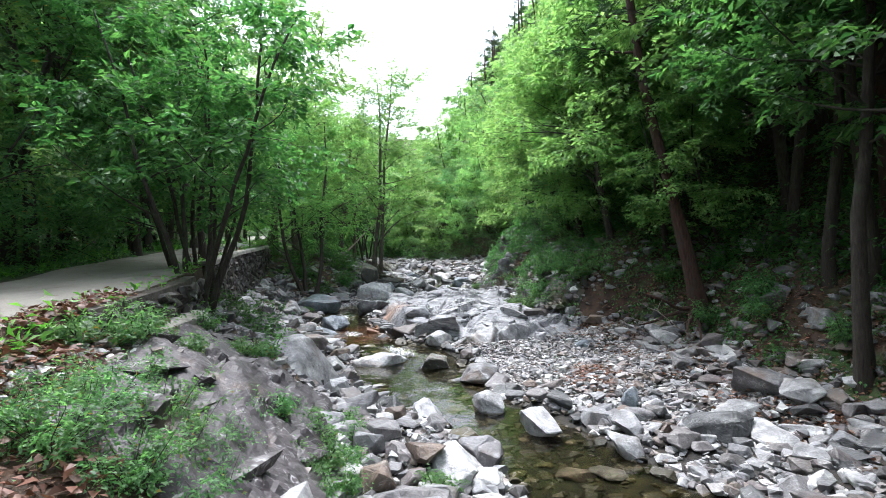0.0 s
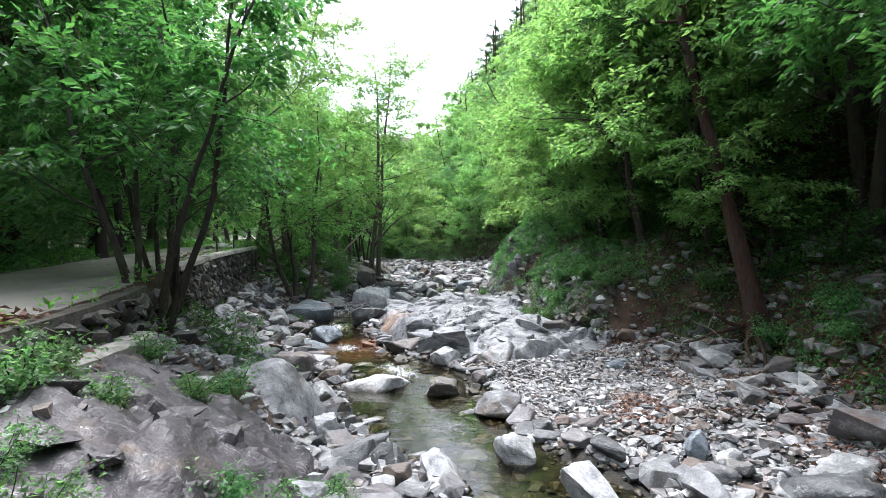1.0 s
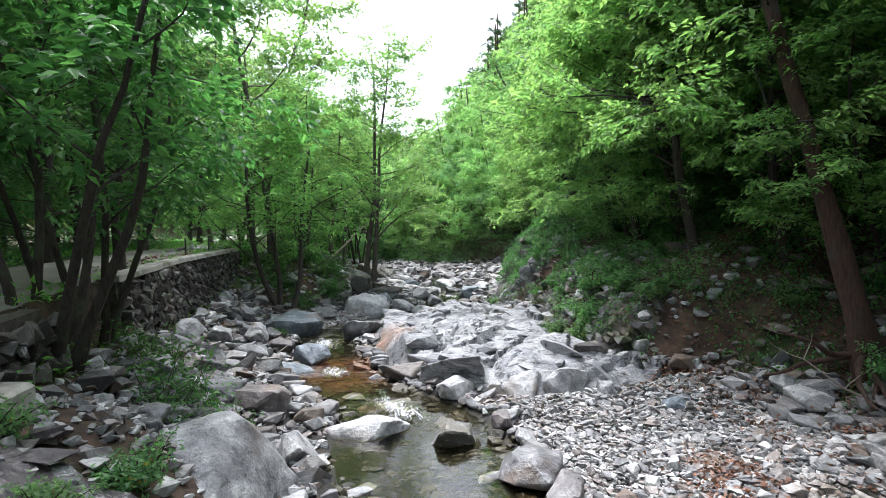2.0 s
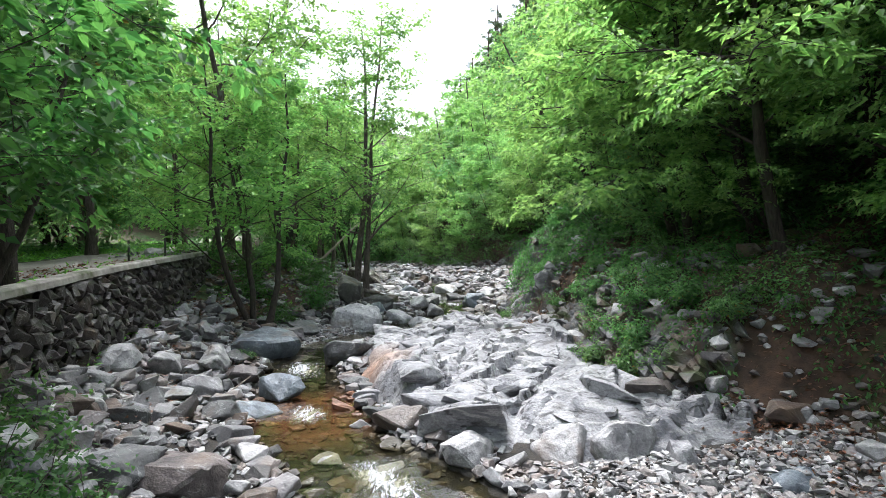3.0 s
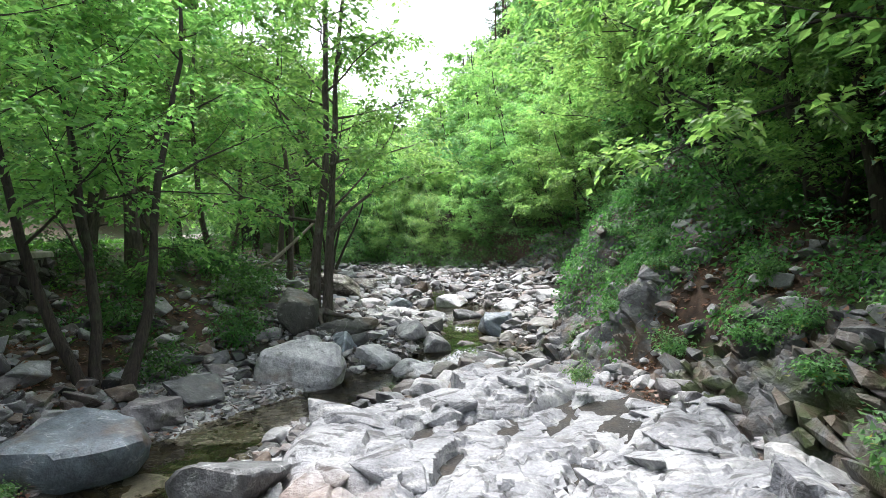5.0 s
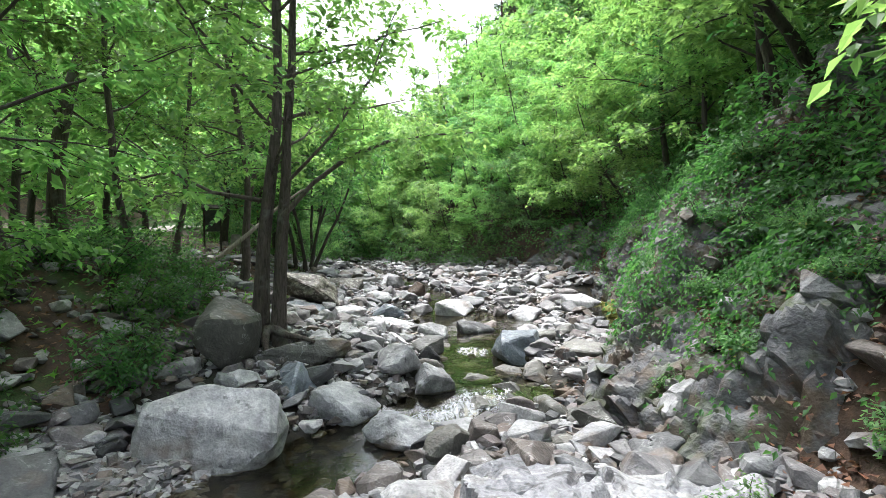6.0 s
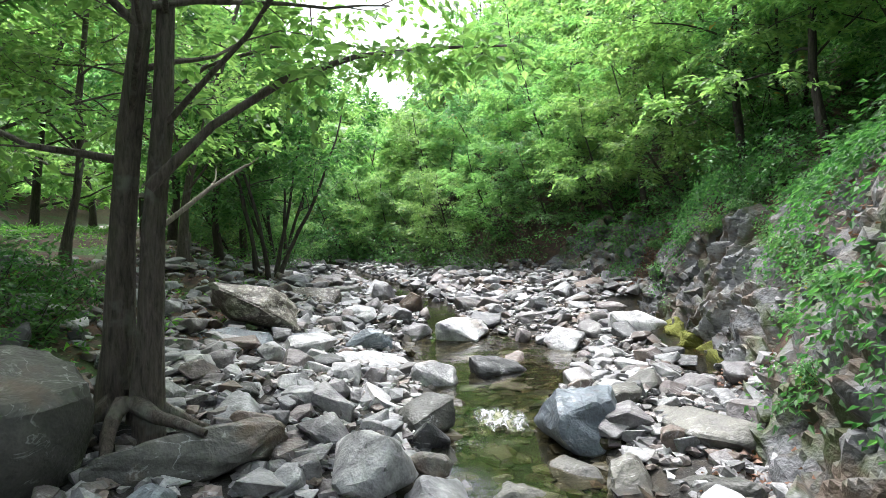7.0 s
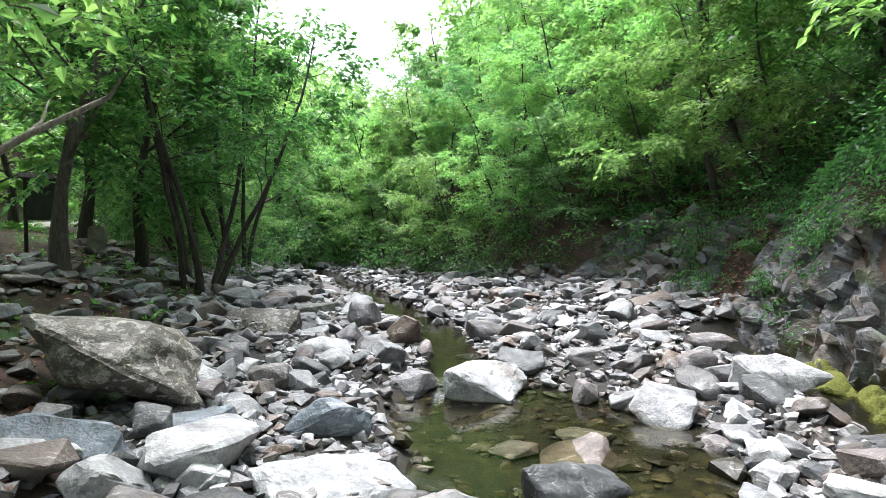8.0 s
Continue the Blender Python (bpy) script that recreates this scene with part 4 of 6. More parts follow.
bank_rock(3.4, 9.9, ((-0.35, -0.3), (0.05, 0.16), (0.5, 0.24), (1.0, 0.25), (1.6, 0.22), (2.2, 0.14), (2.6, -0.05), (2.9, -0.35)),
          m_ledge, "sloping purple-grey bedrock ledge below the road wall", 3, 26, 0.2, 70, -1, 1.1, 0.035, 0.02)
bank_rock(23.4, 30.8, ((-0.4, -0.3), (-0.05, 0.2), (0.3, 0.38), (0.9, 0.32), (1.4, 0.22), (1.9, 0.1), (2.3, -0.3)),
          m_bank, "layered pale grey bedrock with moss and ferns at the water's edge", 5, 36, 0.3, 65, dip=42)
bank_rock(22.6, 35.0, ((1.7, -0.3), (2.0, 0.02), (2.7, 0.16), (3.5, 0.02), (4.4, 0.14), (5.4, 0.02), (6.2, -0.3)),
          m_mossrock, "steep dark rock of the bank with roots, soil and moss", 19, 80, 0.26, 75, dip=48)
bank_rock(30.8, 35.6, ((0.0, -0.35), (0.12, 0.25), (0.25, 0.5), (0.5, 0.5), (0.9, 0.2), (1.3, 0.0), (1.6, -0.35)),
          m_cliff, "steep grey rock face with cracks above the side pool", 7, 30, 0.34, 84, 1, 0.4, 0.13, -0.1, 70)
bank_rock(34.9, 39.2, ((-0.3, -0.3), (0.0, 0.2), (0.4, 0.35), (1.0, 0.3), (1.6, 0.1), (2.1, -0.3)),
          m_mossrock, "low broken rock between the rock face and bare soil", 17, 16, 0.3, 80, dip=40)
bank_rock(39.4, 45.0, ((-0.3, -0.3), (0.0, 0.2), (0.4, 0.4), (1.0, 0.35), (1.6, 0.1), (2.1, -0.3)),
          m_mossrock, "low mossy rock at the foot of the slope", 13, 30, 0.4, 80, dip=40)
bank_rock(15.2, 23.2, ((-0.3, -0.3), (0.0, 0.2), (0.3, 0.3), (0.8, 0.2), (1.2, 0.05), (1.6, -0.3)),
          m_mossrock, "mossy overhung bank of dark rock and roots", 9, 90, 0.26, 65, dip=40)
for k, y in enumerate((32.6, 33.3, 34.0, 34.6, 35.2, 35.9, 36.6)):
    boulder(float(toe_right(y)) - 0.15 + 0.12 * (k % 2), y, 0.78 + 0.05 * (k % 3), 0.6, 0.95, 0.6, 40 * k, k, m_moss, "stone covered with wet yellow-green moss at the waterline")


# ---- plants ----
class Wood:
    """Tapered tubes and leaves of one plant, gathered as lists."""

    def __init__(self, rng):
        self.rng, self.v, self.f, self.n = rng, [], [], 0
        self.twigs = []

    def tube(self, pts, r0, r1, sides, flare=0.0):
        pts = np.array(pts, float)
        k = len(pts)
        tang = np.gradient(pts, axis=0)
        tang /= np.linalg.norm(tang, axis=1)[:, None] + 1e-9
        ref = np.array([1.0, 0.13, 0.05]) if abs(tang[0, 2]) > 0.6 else np.array([0.1, 0.05, 1.0])
        a = np.cross(tang, ref)
        a /= np.linalg.norm(a, axis=1)[:, None] + 1e-9
        b = np.cross(tang, a)
        rad = r0 + (r1 - r0) * np.linspace(0, 1, k) ** 0.8
        ang = np.linspace(0, 2 * math.pi, sides, endpoint=False)
        lump = 1 + 0.10 * self.rng.normal(size=(k, sides)) * (sides > 5)
        if flare:
            rad = rad * (1 + flare * np.exp(-np.arange(k) * 1.3))
            lump[0] *= 1 + 0.25 * np.cos(ang * 3 + self.rng.uniform(0, 6))
        ring = pts[:, None] + rad[:, None, None] * lump[:, :, None] * (a[:, None] * np.cos(ang)[None, :, None] + b[:, None] * np.sin(ang)[None, :, None])
        i = np.arange(k - 1)[:, None] * sides + np.arange(sides)[None, :]
        j = np.arange(k - 1)[:, None] * sides + (np.arange(sides)[None, :] + 1) % sides
        q = np.stack([i, j, j + sides, i + sides], 2).reshape(-1, 4) + self.n
        self.v.append(ring.reshape(-1, 3))
        self.f.append(q)
        self.n += k * sides

    def mesh(self, name, material):
        return mesh_from(name, np.concatenate(self.v), np.concatenate(self.f), material)


def bent(rng, start, direction, length, steps, wander, lift):
    """Points of a branch that wanders and bends up or down."""
    p, d = np.array(start, float), np.array(direction, float)
    d /= np.linalg.norm(d)
    pts = [p]
    for _ in range(steps):
        d = d + rng.normal(0, wander, 3) + np.array([0, 0, lift])
        d /= np.linalg.norm(d)
        p = p + d * (length / steps)
        pts.append(p)
    return pts, d


def leaves_mesh(name, rng, twigs, per_twig, size, material, droop=0.25, wide=0.52, spread_w=0.5, tri=False):
    """Folded leaves set along twigs in flat sprays. Each leaf is an island of its own."""
    o = np.array([t[0] for t in twigs])
    d = np.array([t[1] for t in twigs])
    ln = np.array([t[2] for t in twigs])
    m = per_twig
    o, d, ln = np.repeat(o, m, 0), np.repeat(d, m, 0), np.repeat(ln, m)
    count = len(o)
    s = np.tile(np.linspace(0.12, 1.0, m), len(twigs)) + rng.normal(0, 0.04, count)
    side = np.cross(d, np.array([0, 0, 1.0])) + rng.normal(0, 0.12, (count, 3))
    side /= np.linalg.norm(side, axis=1)[:, None] + 1e-9
    sign = np.where(np.tile(np.arange(m) % 2, len(twigs)) == 0, 1.0, -1.0)[:, None]
    arch = np.stack([np.zeros(count), np.zeros(count), -droop * ln * s ** 2], 1)
    base = o + d * (ln * s)[:, None] + arch + side * sign * (rng.uniform(0, spread_w, count) * ln * 0.5)[:, None] + rng.normal(0, 0.035, (count, 3))
    axis = d * rng.uniform(0.2, 0.9, count)[:, None] + side * sign * 0.9 + np.array([0, 0, -1.0]) * rng.uniform(0.0, droop * 2.2, count)[:, None] + rng.normal(0, 0.2, (count, 3))
    axis /= np.linalg.norm(axis, axis=1)[:, None]
    up = np.array([0, 0, 1.0]) + rng.normal(0, 0.55, (count, 3))
    cross = np.cross(axis, up)
    cross /= np.linalg.norm(cross, axis=1)[:, None] + 1e-9
    nrm = np.cross(cross, axis)
    L = size * rng.uniform(0.65, 1.25, count)[:, None]
    W = L * wide * 0.5
    tip = base + axis * L - nrm * L * 0.14
    left = base + axis * L * 0.42 + cross * W + nrm * L * 0.07
    right = base + axis * L * 0.42 - cross * W + nrm * L * 0.07
    if tri:
        v = np.stack([base + cross * W * 0.7, base + axis * L * 0.5 - cross * W * 1.1, tip], 1).reshape(-1, 3)
        return mesh_from(name, v, np.arange(count * 3).reshape(-1, 3), material, False)
    v = np.stack([base, right, tip, left], 1).reshape(-1, 3)
    i = np.arange(count) * 4
    f = np.concatenate([np.stack([i, i + 1, i + 2], 1), np.stack([i, i + 2, i + 3], 1)])
    return mesh_from(name, v, f, material, False)


def grow(seed, tall, r0, lean=(0, 0), stems=1, first=0.22, limbs=9, reach=0.42, droop=0.02, twigs_per=5, twig_len=0.55, sides=8, fine=True):
    """Trunks, limbs and branches of a broad-leaved tree; the twigs for its leaves."""
    rng = np.random.default_rng(seed)
    w = Wood(rng)
    for s in range(stems):
        a0 = rng.uniform(0, 6.28)
        out_lean = np.array([math.cos(a0), math.sin(a0), 0]) * (0.0 if stems == 1 else rng.uniform(0.18, 0.45))
        h = tall * rng.uniform(0.8, 1.0) if stems > 1 else tall
        d0 = np.array([lean[0], lean[1], 1.0]) + out_lean
        start = np.array([math.cos(a0) * 0.22, math.sin(a0) * 0.22, -0.25]) if stems > 1 else np.array([0, 0, -0.25])
        trunk, _ = bent(rng, start, d0, h, 11, 0.07, 0.05)
        trunk = np.array(trunk)
        w.tube(trunk, r0, r0 * 0.22, sides, 0.3)
        ph = rng.uniform(0, 6.28)
        for k in range(limbs):
            t = first + (0.97 - first) * (k + rng.uniform(0, 0.7)) / limbs
            p = np.array([np.interp(t * 11, np.arange(12), trunk[:, c]) for c in range(3)])
            ph += 2.4 + rng.normal(0, 0.4)
            ln = tall * reach * (1.0 - 0.62 * t) * rng.uniform(0.75, 1.15)
            d = np.array([math.cos(ph), math.sin(ph), rng.uniform(0.15, 0.75)])
            pts, _ = bent(rng, p, d, ln, 6, 0.13, droop)
            pts = np.array(pts)
            rl = r0 * (1 - t * 0.75) * rng.uniform(0.3, 0.45)
            w.tube(pts, rl, rl * 0.25, 5 if fine else 4)
            for b in range(twigs_per):
                tb = 0.25 + 0.75 * (b + rng.uniform(0, 0.8)) / twigs_per
                pb = np.array([np.interp(tb * 6, np.arange(7), pts[:, c]) for c in range(3)])
                along_d = pts[min(6, int(tb * 6) + 1)] - pts[max(0, int(tb * 6) - 1)]
                along_d = along_d / (np.linalg.norm(along_d) + 1e-9)
                sd = np.cross(along_d, [0, 0, 1]) * rng.choice([-1, 1])
                db = along_d * 0.6 + sd * rng.uniform(0.4, 1.0) + np.array([0, 0, rng.uniform(-0.15, 0.35)])
                lb = ln * rng.uniform(0.25, 0.5)
                sub, _ = bent(rng, pb, db, lb, 4, 0.16, -0.02)
                if fine:
                    w.tube(sub[::2], rl * 0.28, rl * 0.08 + 0.002, 3)
                for q in range(5):
                    at = sub[1 + q % 4]
                    dt = np.array(sub[min(4, 2 + q % 4)]) - np.array(sub[q % 4]) + rng.normal(0, 0.55, 3) * lb * 0.35
                    dt[2] -= 0.04
                    dt = dt / (np.linalg.norm(dt) + 1e-9)
                    w.twigs.append((at, dt, twig_len * rng.uniform(0.6, 1.2)))
    return w, rng


def tree_thing(name, wood, bark, leaf_list, label, category="tree", group=""):
    ob = new(name)
    tagged(ob, label, category, group)
    part_mesh("trunk", wood.mesh("trunk", bark), ob)
    for me in leaf_list:
        part_mesh("crown", me, ob)
    return ob


def put(ob, x, y, turn=0.0, size=1.0, sink=0.0, used=[]):
    """Stands a plant, or a further copy of it, on the ground."""
    m = pose(x, y, ground_at(x, y) - sink, 0, 0, turn)
    if ob.name not in used:
        used.append(ob.name)
        ob.scale = (size, size, size)
        ob.matrix_basis = m @ Matrix.Diagonal((size, size, size, 1))
        return ob
    c = copy_thing(ob, m)
    c.scale = (size, size, size)
    return c


def broadleaf(seed, tall, r0, leaf, per_twig, material, bark, label, group, tri=False, **more):
    w, r = grow(seed, tall, r0, **more)
    return tree_thing("tree", w, bark, [leaves_mesh("crown", r, w.twigs, per_twig * (2 if tri else 1), leaf, material, tri=tri)], label, "tree", group)


GL, GR = "trees of the left bank", "trees of the right bank"
t_multi = broadleaf(101, 7.6, 0.075, 0.17, 14, m_leaf_dark, m_bark_dark, "multi-stemmed broad-leaved tree with slender dark stems", GL, stems=5, first=0.3, limbs=6, reach=0.36, twigs_per=4)
t_spread = broadleaf(102, 9.5, 0.15, 0.18, 16, m_leaf, m_bark_dark, "spreading green broad-leaved tree with a dark trunk", GL, first=0.24, limbs=18, reach=0.45, twigs_per=6)
t_tall = broadleaf(103, 11.5, 0.16, 0.18, 15, m_leaf_bright, m_bark, "tall light-green broad-leaved tree", GL, first=0.2, limbs=20, reach=0.36, twigs_per=6)
t_maple = broadleaf(104, 8.0, 0.12, 0.17, 18, m_leaf_bright, m_bark_dark, "layered light-green maple leaning over the stream", GR, lean=(-0.28, 0.0), first=0.26, limbs=18, reach=0.48, droop=-0.015, twigs_per=6)
t_maple_b = broadleaf(105, 9.0, 0.13, 0.17, 17, m_leaf_bright, m_bark_dark, "green layered maple on the steep bank", GR, lean=(-0.2, -0.05), first=0.24, limbs=18, reach=0.45, droop=-0.015, twigs_per=6)
t_shade = broadleaf(106, 12.0, 0.15, 0.19, 11, m_leaf_dark, m_bark_dark, "dark-leaved forest tree on the slope", "trees of the slopes", tri=True, fine=False, first=0.36, limbs=20, reach=0.38, twigs_per=6)
t_slim = broadleaf(107, 9.5, 0.10, 0.15, 13, m_leaf_bright, m_bark, "slender forest tree with a light crown", "trees of the slopes", tri=True, first=0.2, limbs=15, reach=0.34)

t_low = broadleaf(109, 6.0, 0.07, 0.15, 10, m_leaf_bright, m_bark_dark, "bushy light-green maple with sprays down to the ground", "trees of the slopes", tri=True, fine=False, lean=(-0.18, -0.05), stems=2, first=0.04, limbs=13, reach=0.46, droop=-0.03, twigs_per=5)
t_low_dark = broadleaf(110, 5.5, 0.07, 0.15, 10, m_leaf, m_bark_dark, "bushy green maple with drooping layered sprays", "trees of the slopes", tri=True, fine=False, lean=(-0.22, 0.0), stems=2, first=0.04, limbs=13, reach=0.48, droop=-0.03, twigs_per=5)


def far_tree(seed, tall, material, label):
    w, r = grow(seed, tall, 0.17, first=0.08, limbs=16, reach=0.42, twigs_per=4, twig_len=0.8, sides=6, fine=False)
    return tree_thing("tree", w, m_bark_dark, [leaves_mesh("crown", r, w.twigs, 17, 0.34, material, 0.3, 0.7, 0.7, True)], label, "tree", "trees of the slopes")


t_far = [far_tree(121, 11, m_leaf_bright, "green tree on the wooded mountainside"), far_tree(122, 12, m_leaf_bright, "light-green tree on the wooded mountainside"), far_tree(123, 10, m_leaf, "dark-green tree on the wooded mountainside")]


def pine(seed, tall, r0, lean, bare, label, r1=0.3):
    rng = np.random.default_rng(seed)
    w = Wood(rng)
    trunk, _ = bent(rng, (0, 0, -0.3), (lean[0], lean[1], 1), tall, 12, 0.03, 0.03)
    trunk = np.array(trunk)
    w.tube(trunk, r0, r0 * r1, 9, 0.35)
    ph = 0.0
    for k in range(22):
        t = bare + (0.98 - bare) * k / 22
        p = np.array([np.interp(t * 12, np.arange(13), trunk[:, c]) for c in range(3)])
        ph += 2.4
        ln = tall * 0.22 * (1.1 - t) * rng.uniform(0.7, 1.2) + 0.4
        pts, _ = bent(rng, p, (math.cos(ph), math.sin(ph), 0.1), ln, 5, 0.1, 0.03)
        w.tube(pts, r0 * 0.2, r0 * 0.05, 4)
        for q in range(9):
            at = pts[2 + q % 4]
            d = rng.normal(0, 1, 3) + np.array([math.cos(ph), math.sin(ph), 0.3]) * 1.2
            w.twigs.append((at, d / np.linalg.norm(d), 0.5))
    for k in range(7 if lean[0] else 0):
        a = 2.0 + k * 0.5
        root, _ = bent(rng, (math.cos(a) * 0.1, math.sin(a) * 0.1, 0.2), (math.cos(a), math.sin(a), -0.45), 1.5, 7, 0.16, -0.03)
        w.tube(root, 0.075, 0.02, 5)
    crown = leaves_mesh("crown", rng, w.twigs, 22, 0.26, m_needle, 0.05, 0.10, 0.25)
    return tree_thing("pine_tree", w, m_bark_pine, [crown], label, "tree", "pine trees")


p_lean = pine(131, 13, 0.19, (-0.17, 0.0), 0.55, "leaning red-barked pine on the shaded bank")
p_up = pine(132, 14, 0.22, (0.02, 0.0), 0.6, "tall red-barked pine on the slope")
p_ridge = pine(133, 15, 0.25, (0.0, 0.0), 0.25, "dark pine on the ridge")

t_fork = broadleaf(108, 9.6, 0.105, 0.15, 15, m_leaf_bright, m_bark_dark, "forked dark-stemmed tree with a full green crown", GL, stems=3, first=0.26, limbs=10, reach=0.36, twigs_per=5)
# left bank
put(t_multi, -5.3, 11.2, 30)
put(t_multi, -6.0, 13.0, 140, 0.95)
put(t_spread, -7.2, 15.8, 100, 0.8)
put(t_fork, -6.0, 23.8, 200, 1.0)
put(t_tall, -7.7, 27.8, 0, 1.2)
put(t_slim, -7.4, 31.2, 60)
put(t_multi, -5.7, 39.5, 80, 1.0)
put(t_slim, -7.9, 34.0, 200, 1.0)
put(t_tall, -7.2, 37.4, 160, 0.85)
put(t_spread, -7.8, 41.2, 100, 1.0)
put(t_spread, -10.0, 42.5, 300, 1.1)
put(t_tall, -9.0, 47.0, 40, 1.0)
put(t_multi, -7.2, 46.0, 200, 1.2)
put(t_slim, -9.6, 29.0, 220, 1.1)
put(t_tall, -10.6, 33.4, 120, 1.35)
put(t_tall, -11.5, 24.5, 330, 1.0)
put(t_slim, -13.0, 34.0, 20, 1.2)
put(t_tall, -15.0, 29.0, 200, 1.1)
put(t_spread, -12.0, 20.5, 250, 1.2)
put(t_spread, -11.2, 13.5, 77, 1.15)
put(t_shade, -11.0, 8.0, 15, 1.0)
put(t_shade, -12.2, 17.0, 215, 1.1)
put(t_shade, -10.4, 3.0, 115, 1.0)
put(t_tall, -9.8, 5.5, 50, 0.9)
put(t_slim, -9.9, 10.6, 50, 0.9)
put(t_shade, -9.3, 6.6, 30, 1.0)
put(t_shade, -10.8, 18.6, 130, 1.1)
put(t_shade, -12.6, 22.6, 230, 1.2)
put(t_shade, -10.2, 13.0, 330, 1.05)
put(t_shade, -9.4, 2.0, 200, 1.0)
put(t_spread, -13.0, 52.0, 10, 1.2)
put(t_tall, -11.0, 55.0, 90, 1.0)
for k, (x, y, s) in enumerate(((-10.2, 6.0, 0.9), (-10.6, 10.0, 0.9), (-11.4, 12.4, 1.0), (-11.6, 15.4, 0.9), (-13.2, 17.6, 1.0), (-14.8, 21.4, 1.0), (-16.6, 24.6, 1.1), (-10.0, 2.6, 0.9), (-15.4, 29.5, 1.1), (-17.4, 32.5, 1.1), (-18.6, 36.0, 1.2), (-19.4, 29.0, 1.2))):
    put(t_low_dark, x, y, 180 + 25 * k, s)
# twin-trunked tree with an arching limb, close to the water
w, r = grow(141, 11.0, 0.14, lean=(-0.01, 0.02), first=0.24, limbs=22, reach=0.34, sides=12, twigs_per=5)
keep_twigs = list(w.twigs)
OFFSET = np.array([0.42, -0.1, 0.0])
w2, r2 = grow(142, 11.5, 0.125, lean=(0.21, 0.03), first=0.26, limbs=18, reach=0.34, sides=12, twigs_per=5)
w.v += [v + OFFSET for v in w2.v]
w.f += [f + w.n for f in w2.f]
w.n += w2.n
keep_twigs += [(np.array(t[0]) + OFFSET, t[1], t[2]) for t in w2.twigs]
arch = np.array([(0.6, -0.3, 2.2), (1.1, -0.1, 2.8), (1.7, 0.2, 3.3), (2.4, 0.4, 3.6), (3.2, 0.6, 3.75), (4.0, 0.7, 3.8)])
w.tube(arch, 0.055, 0.015, 6)
for k in range(46):
    t = r.uniform(1.6, 5)
    at = np.array([np.interp(t, np.arange(6), arch[:, c]) for c in range(3)])
    d = r.normal(0, 1, 3) * np.array([1, 1, 0.35])
    keep_twigs.append((at, d / np.linalg.norm(d), 0.6))
for k in range(7):
    a = k * 0.9 + 0.3
    root, _ = bent(r, (0.28 + math.cos(a) * 0.12, -0.15 + math.sin(a) * 0.1, 0.25), (math.cos(a), math.sin(a), -0.45), 0.9, 5, 0.12, -0.05)
    w.tube(root, 0.09, 0.03, 6)
twin = tree_thing("tree", w, m_bark, [leaves_mesh("crown", r, keep_twigs, 12, 0.165, m_leaf_bright)], "twin-trunked grey-barked tree with exposed roots and an arching limb", "tree", GL)
put(twin, -3.85, 28.75, 0)

# slender tree whose long limb hangs over the upper pool
w, r = grow(143, 9.0, 0.115, lean=(0.04, 0.0), first=0.34, limbs=13, reach=0.34, sides=9)
limb = np.array([(0.1, 0.0, 3.4), (1.0, 0.1, 4.1), (2.1, 0.3, 4.5), (3.3, 0.5, 4.6), (4.4, 0.6, 4.4), (5.3, 0.7, 4.0)])
w.tube(limb, 0.045, 0.01, 6)
hung = list(w.twigs)
for k in range(60):
    t = 1.2 + 3.8 * math.sqrt(r.random())
    at = np.array([np.interp(t, np.arange(6), limb[:, c]) for c in range(3)])
    d = r.normal(0, 1, 3) * np.array([1, 1, 0.3]) + np.array([0.3, 0, -0.25])
    hung.append((at, d / np.linalg.norm(d), 0.6))
put(tree_thing("tree", w, m_bark, [leaves_mesh("crown", r, hung, 12, 0.13, m_leaf_bright)], "slender grey tree with a long limb over the pool", "tree", GL), -5.6, 32.9, 0)

# right bank
put(p_lean, 6.3, 12.9, 0)
put(p_up, 7.8, 19.6, 20, 1.0)
put(p_up, 9.0, 10.5, 120, 0.9)
put(t_shade, 6.6, 8.3, 100, 0.9)
put(t_maple, 5.6, 17.6, 0)
put(t_maple_b, 5.4, 20.6, 20)
put(t_maple, 5.4, 23.4, 350, 1.05)
put(t_maple, 7.4, 15.2, 350, 1.15)
put(t_shade, 7.6, 10.4, 10, 0.85)
put(t_maple, 7.0, 16.4, 5, 0.8)
put(t_shade, 7.6, 6.0, 15, 1.0)
# mostly out of view: trees added so their crowns darken the right bank
for k, (x, y, s) in enumerate(((10.5, 9.0, 1.2), (11.0, 5.0, 1.2), (10.8, 1.0, 1.2), (8.8, -5.0, 1.2), (6.9, 7.4, 0.9))):
    put(t_shade, x, y, 71 * k, s)
put(t_maple, 5.3, 16.4, 0, 0.95)
put(t_maple, 5.1, 19.2, 25, 0.95)
put(t_maple_b, 5.3, 22.0, 340, 0.9)
put(t_maple, 5.2, 25.6, 10, 0.85)
put(t_maple_b, 5.6, 28.6, 15, 0.85)
put(t_shade, 7.8, 9.6, 200, 0.9)
put(t_shade, 8.0, 12.0, 20, 0.9)
put(t_maple, 6.6, 30.4, 10, 0.9)
put(t_maple_b, 7.2, 34.0, 340, 0.9)
put(t_maple, 7.4, 37.2, 20, 0.95)
put(t_maple_b, 6.6, 41.5, 0, 0.9)
put(t_maple, 5.6, 45.0, 330, 0.7)
put(t_maple_b, 3.2, 48.5, 320, 0.65)
put(t_maple, 0.6, 52.0, 310, 0.75)
put(t_maple_b, -1.5, 56.5, 310, 0.75)
put(t_maple, -5.0, 62.0, 300, 0.85)
put(t_maple, 8.6, 13.0, 20, 1.25)
put(t_maple_b, 9.4, 17.6, 20, 1.15)
put(t_maple, 10.0, 13.4, 340, 1.3)
put(t_maple, 6.4, 15.0, 10, 0.8)
put(t_shade, 9.0, 7.0, 120, 1.3)
put(t_maple_b, 9.0, 22.4, 0, 1.0)
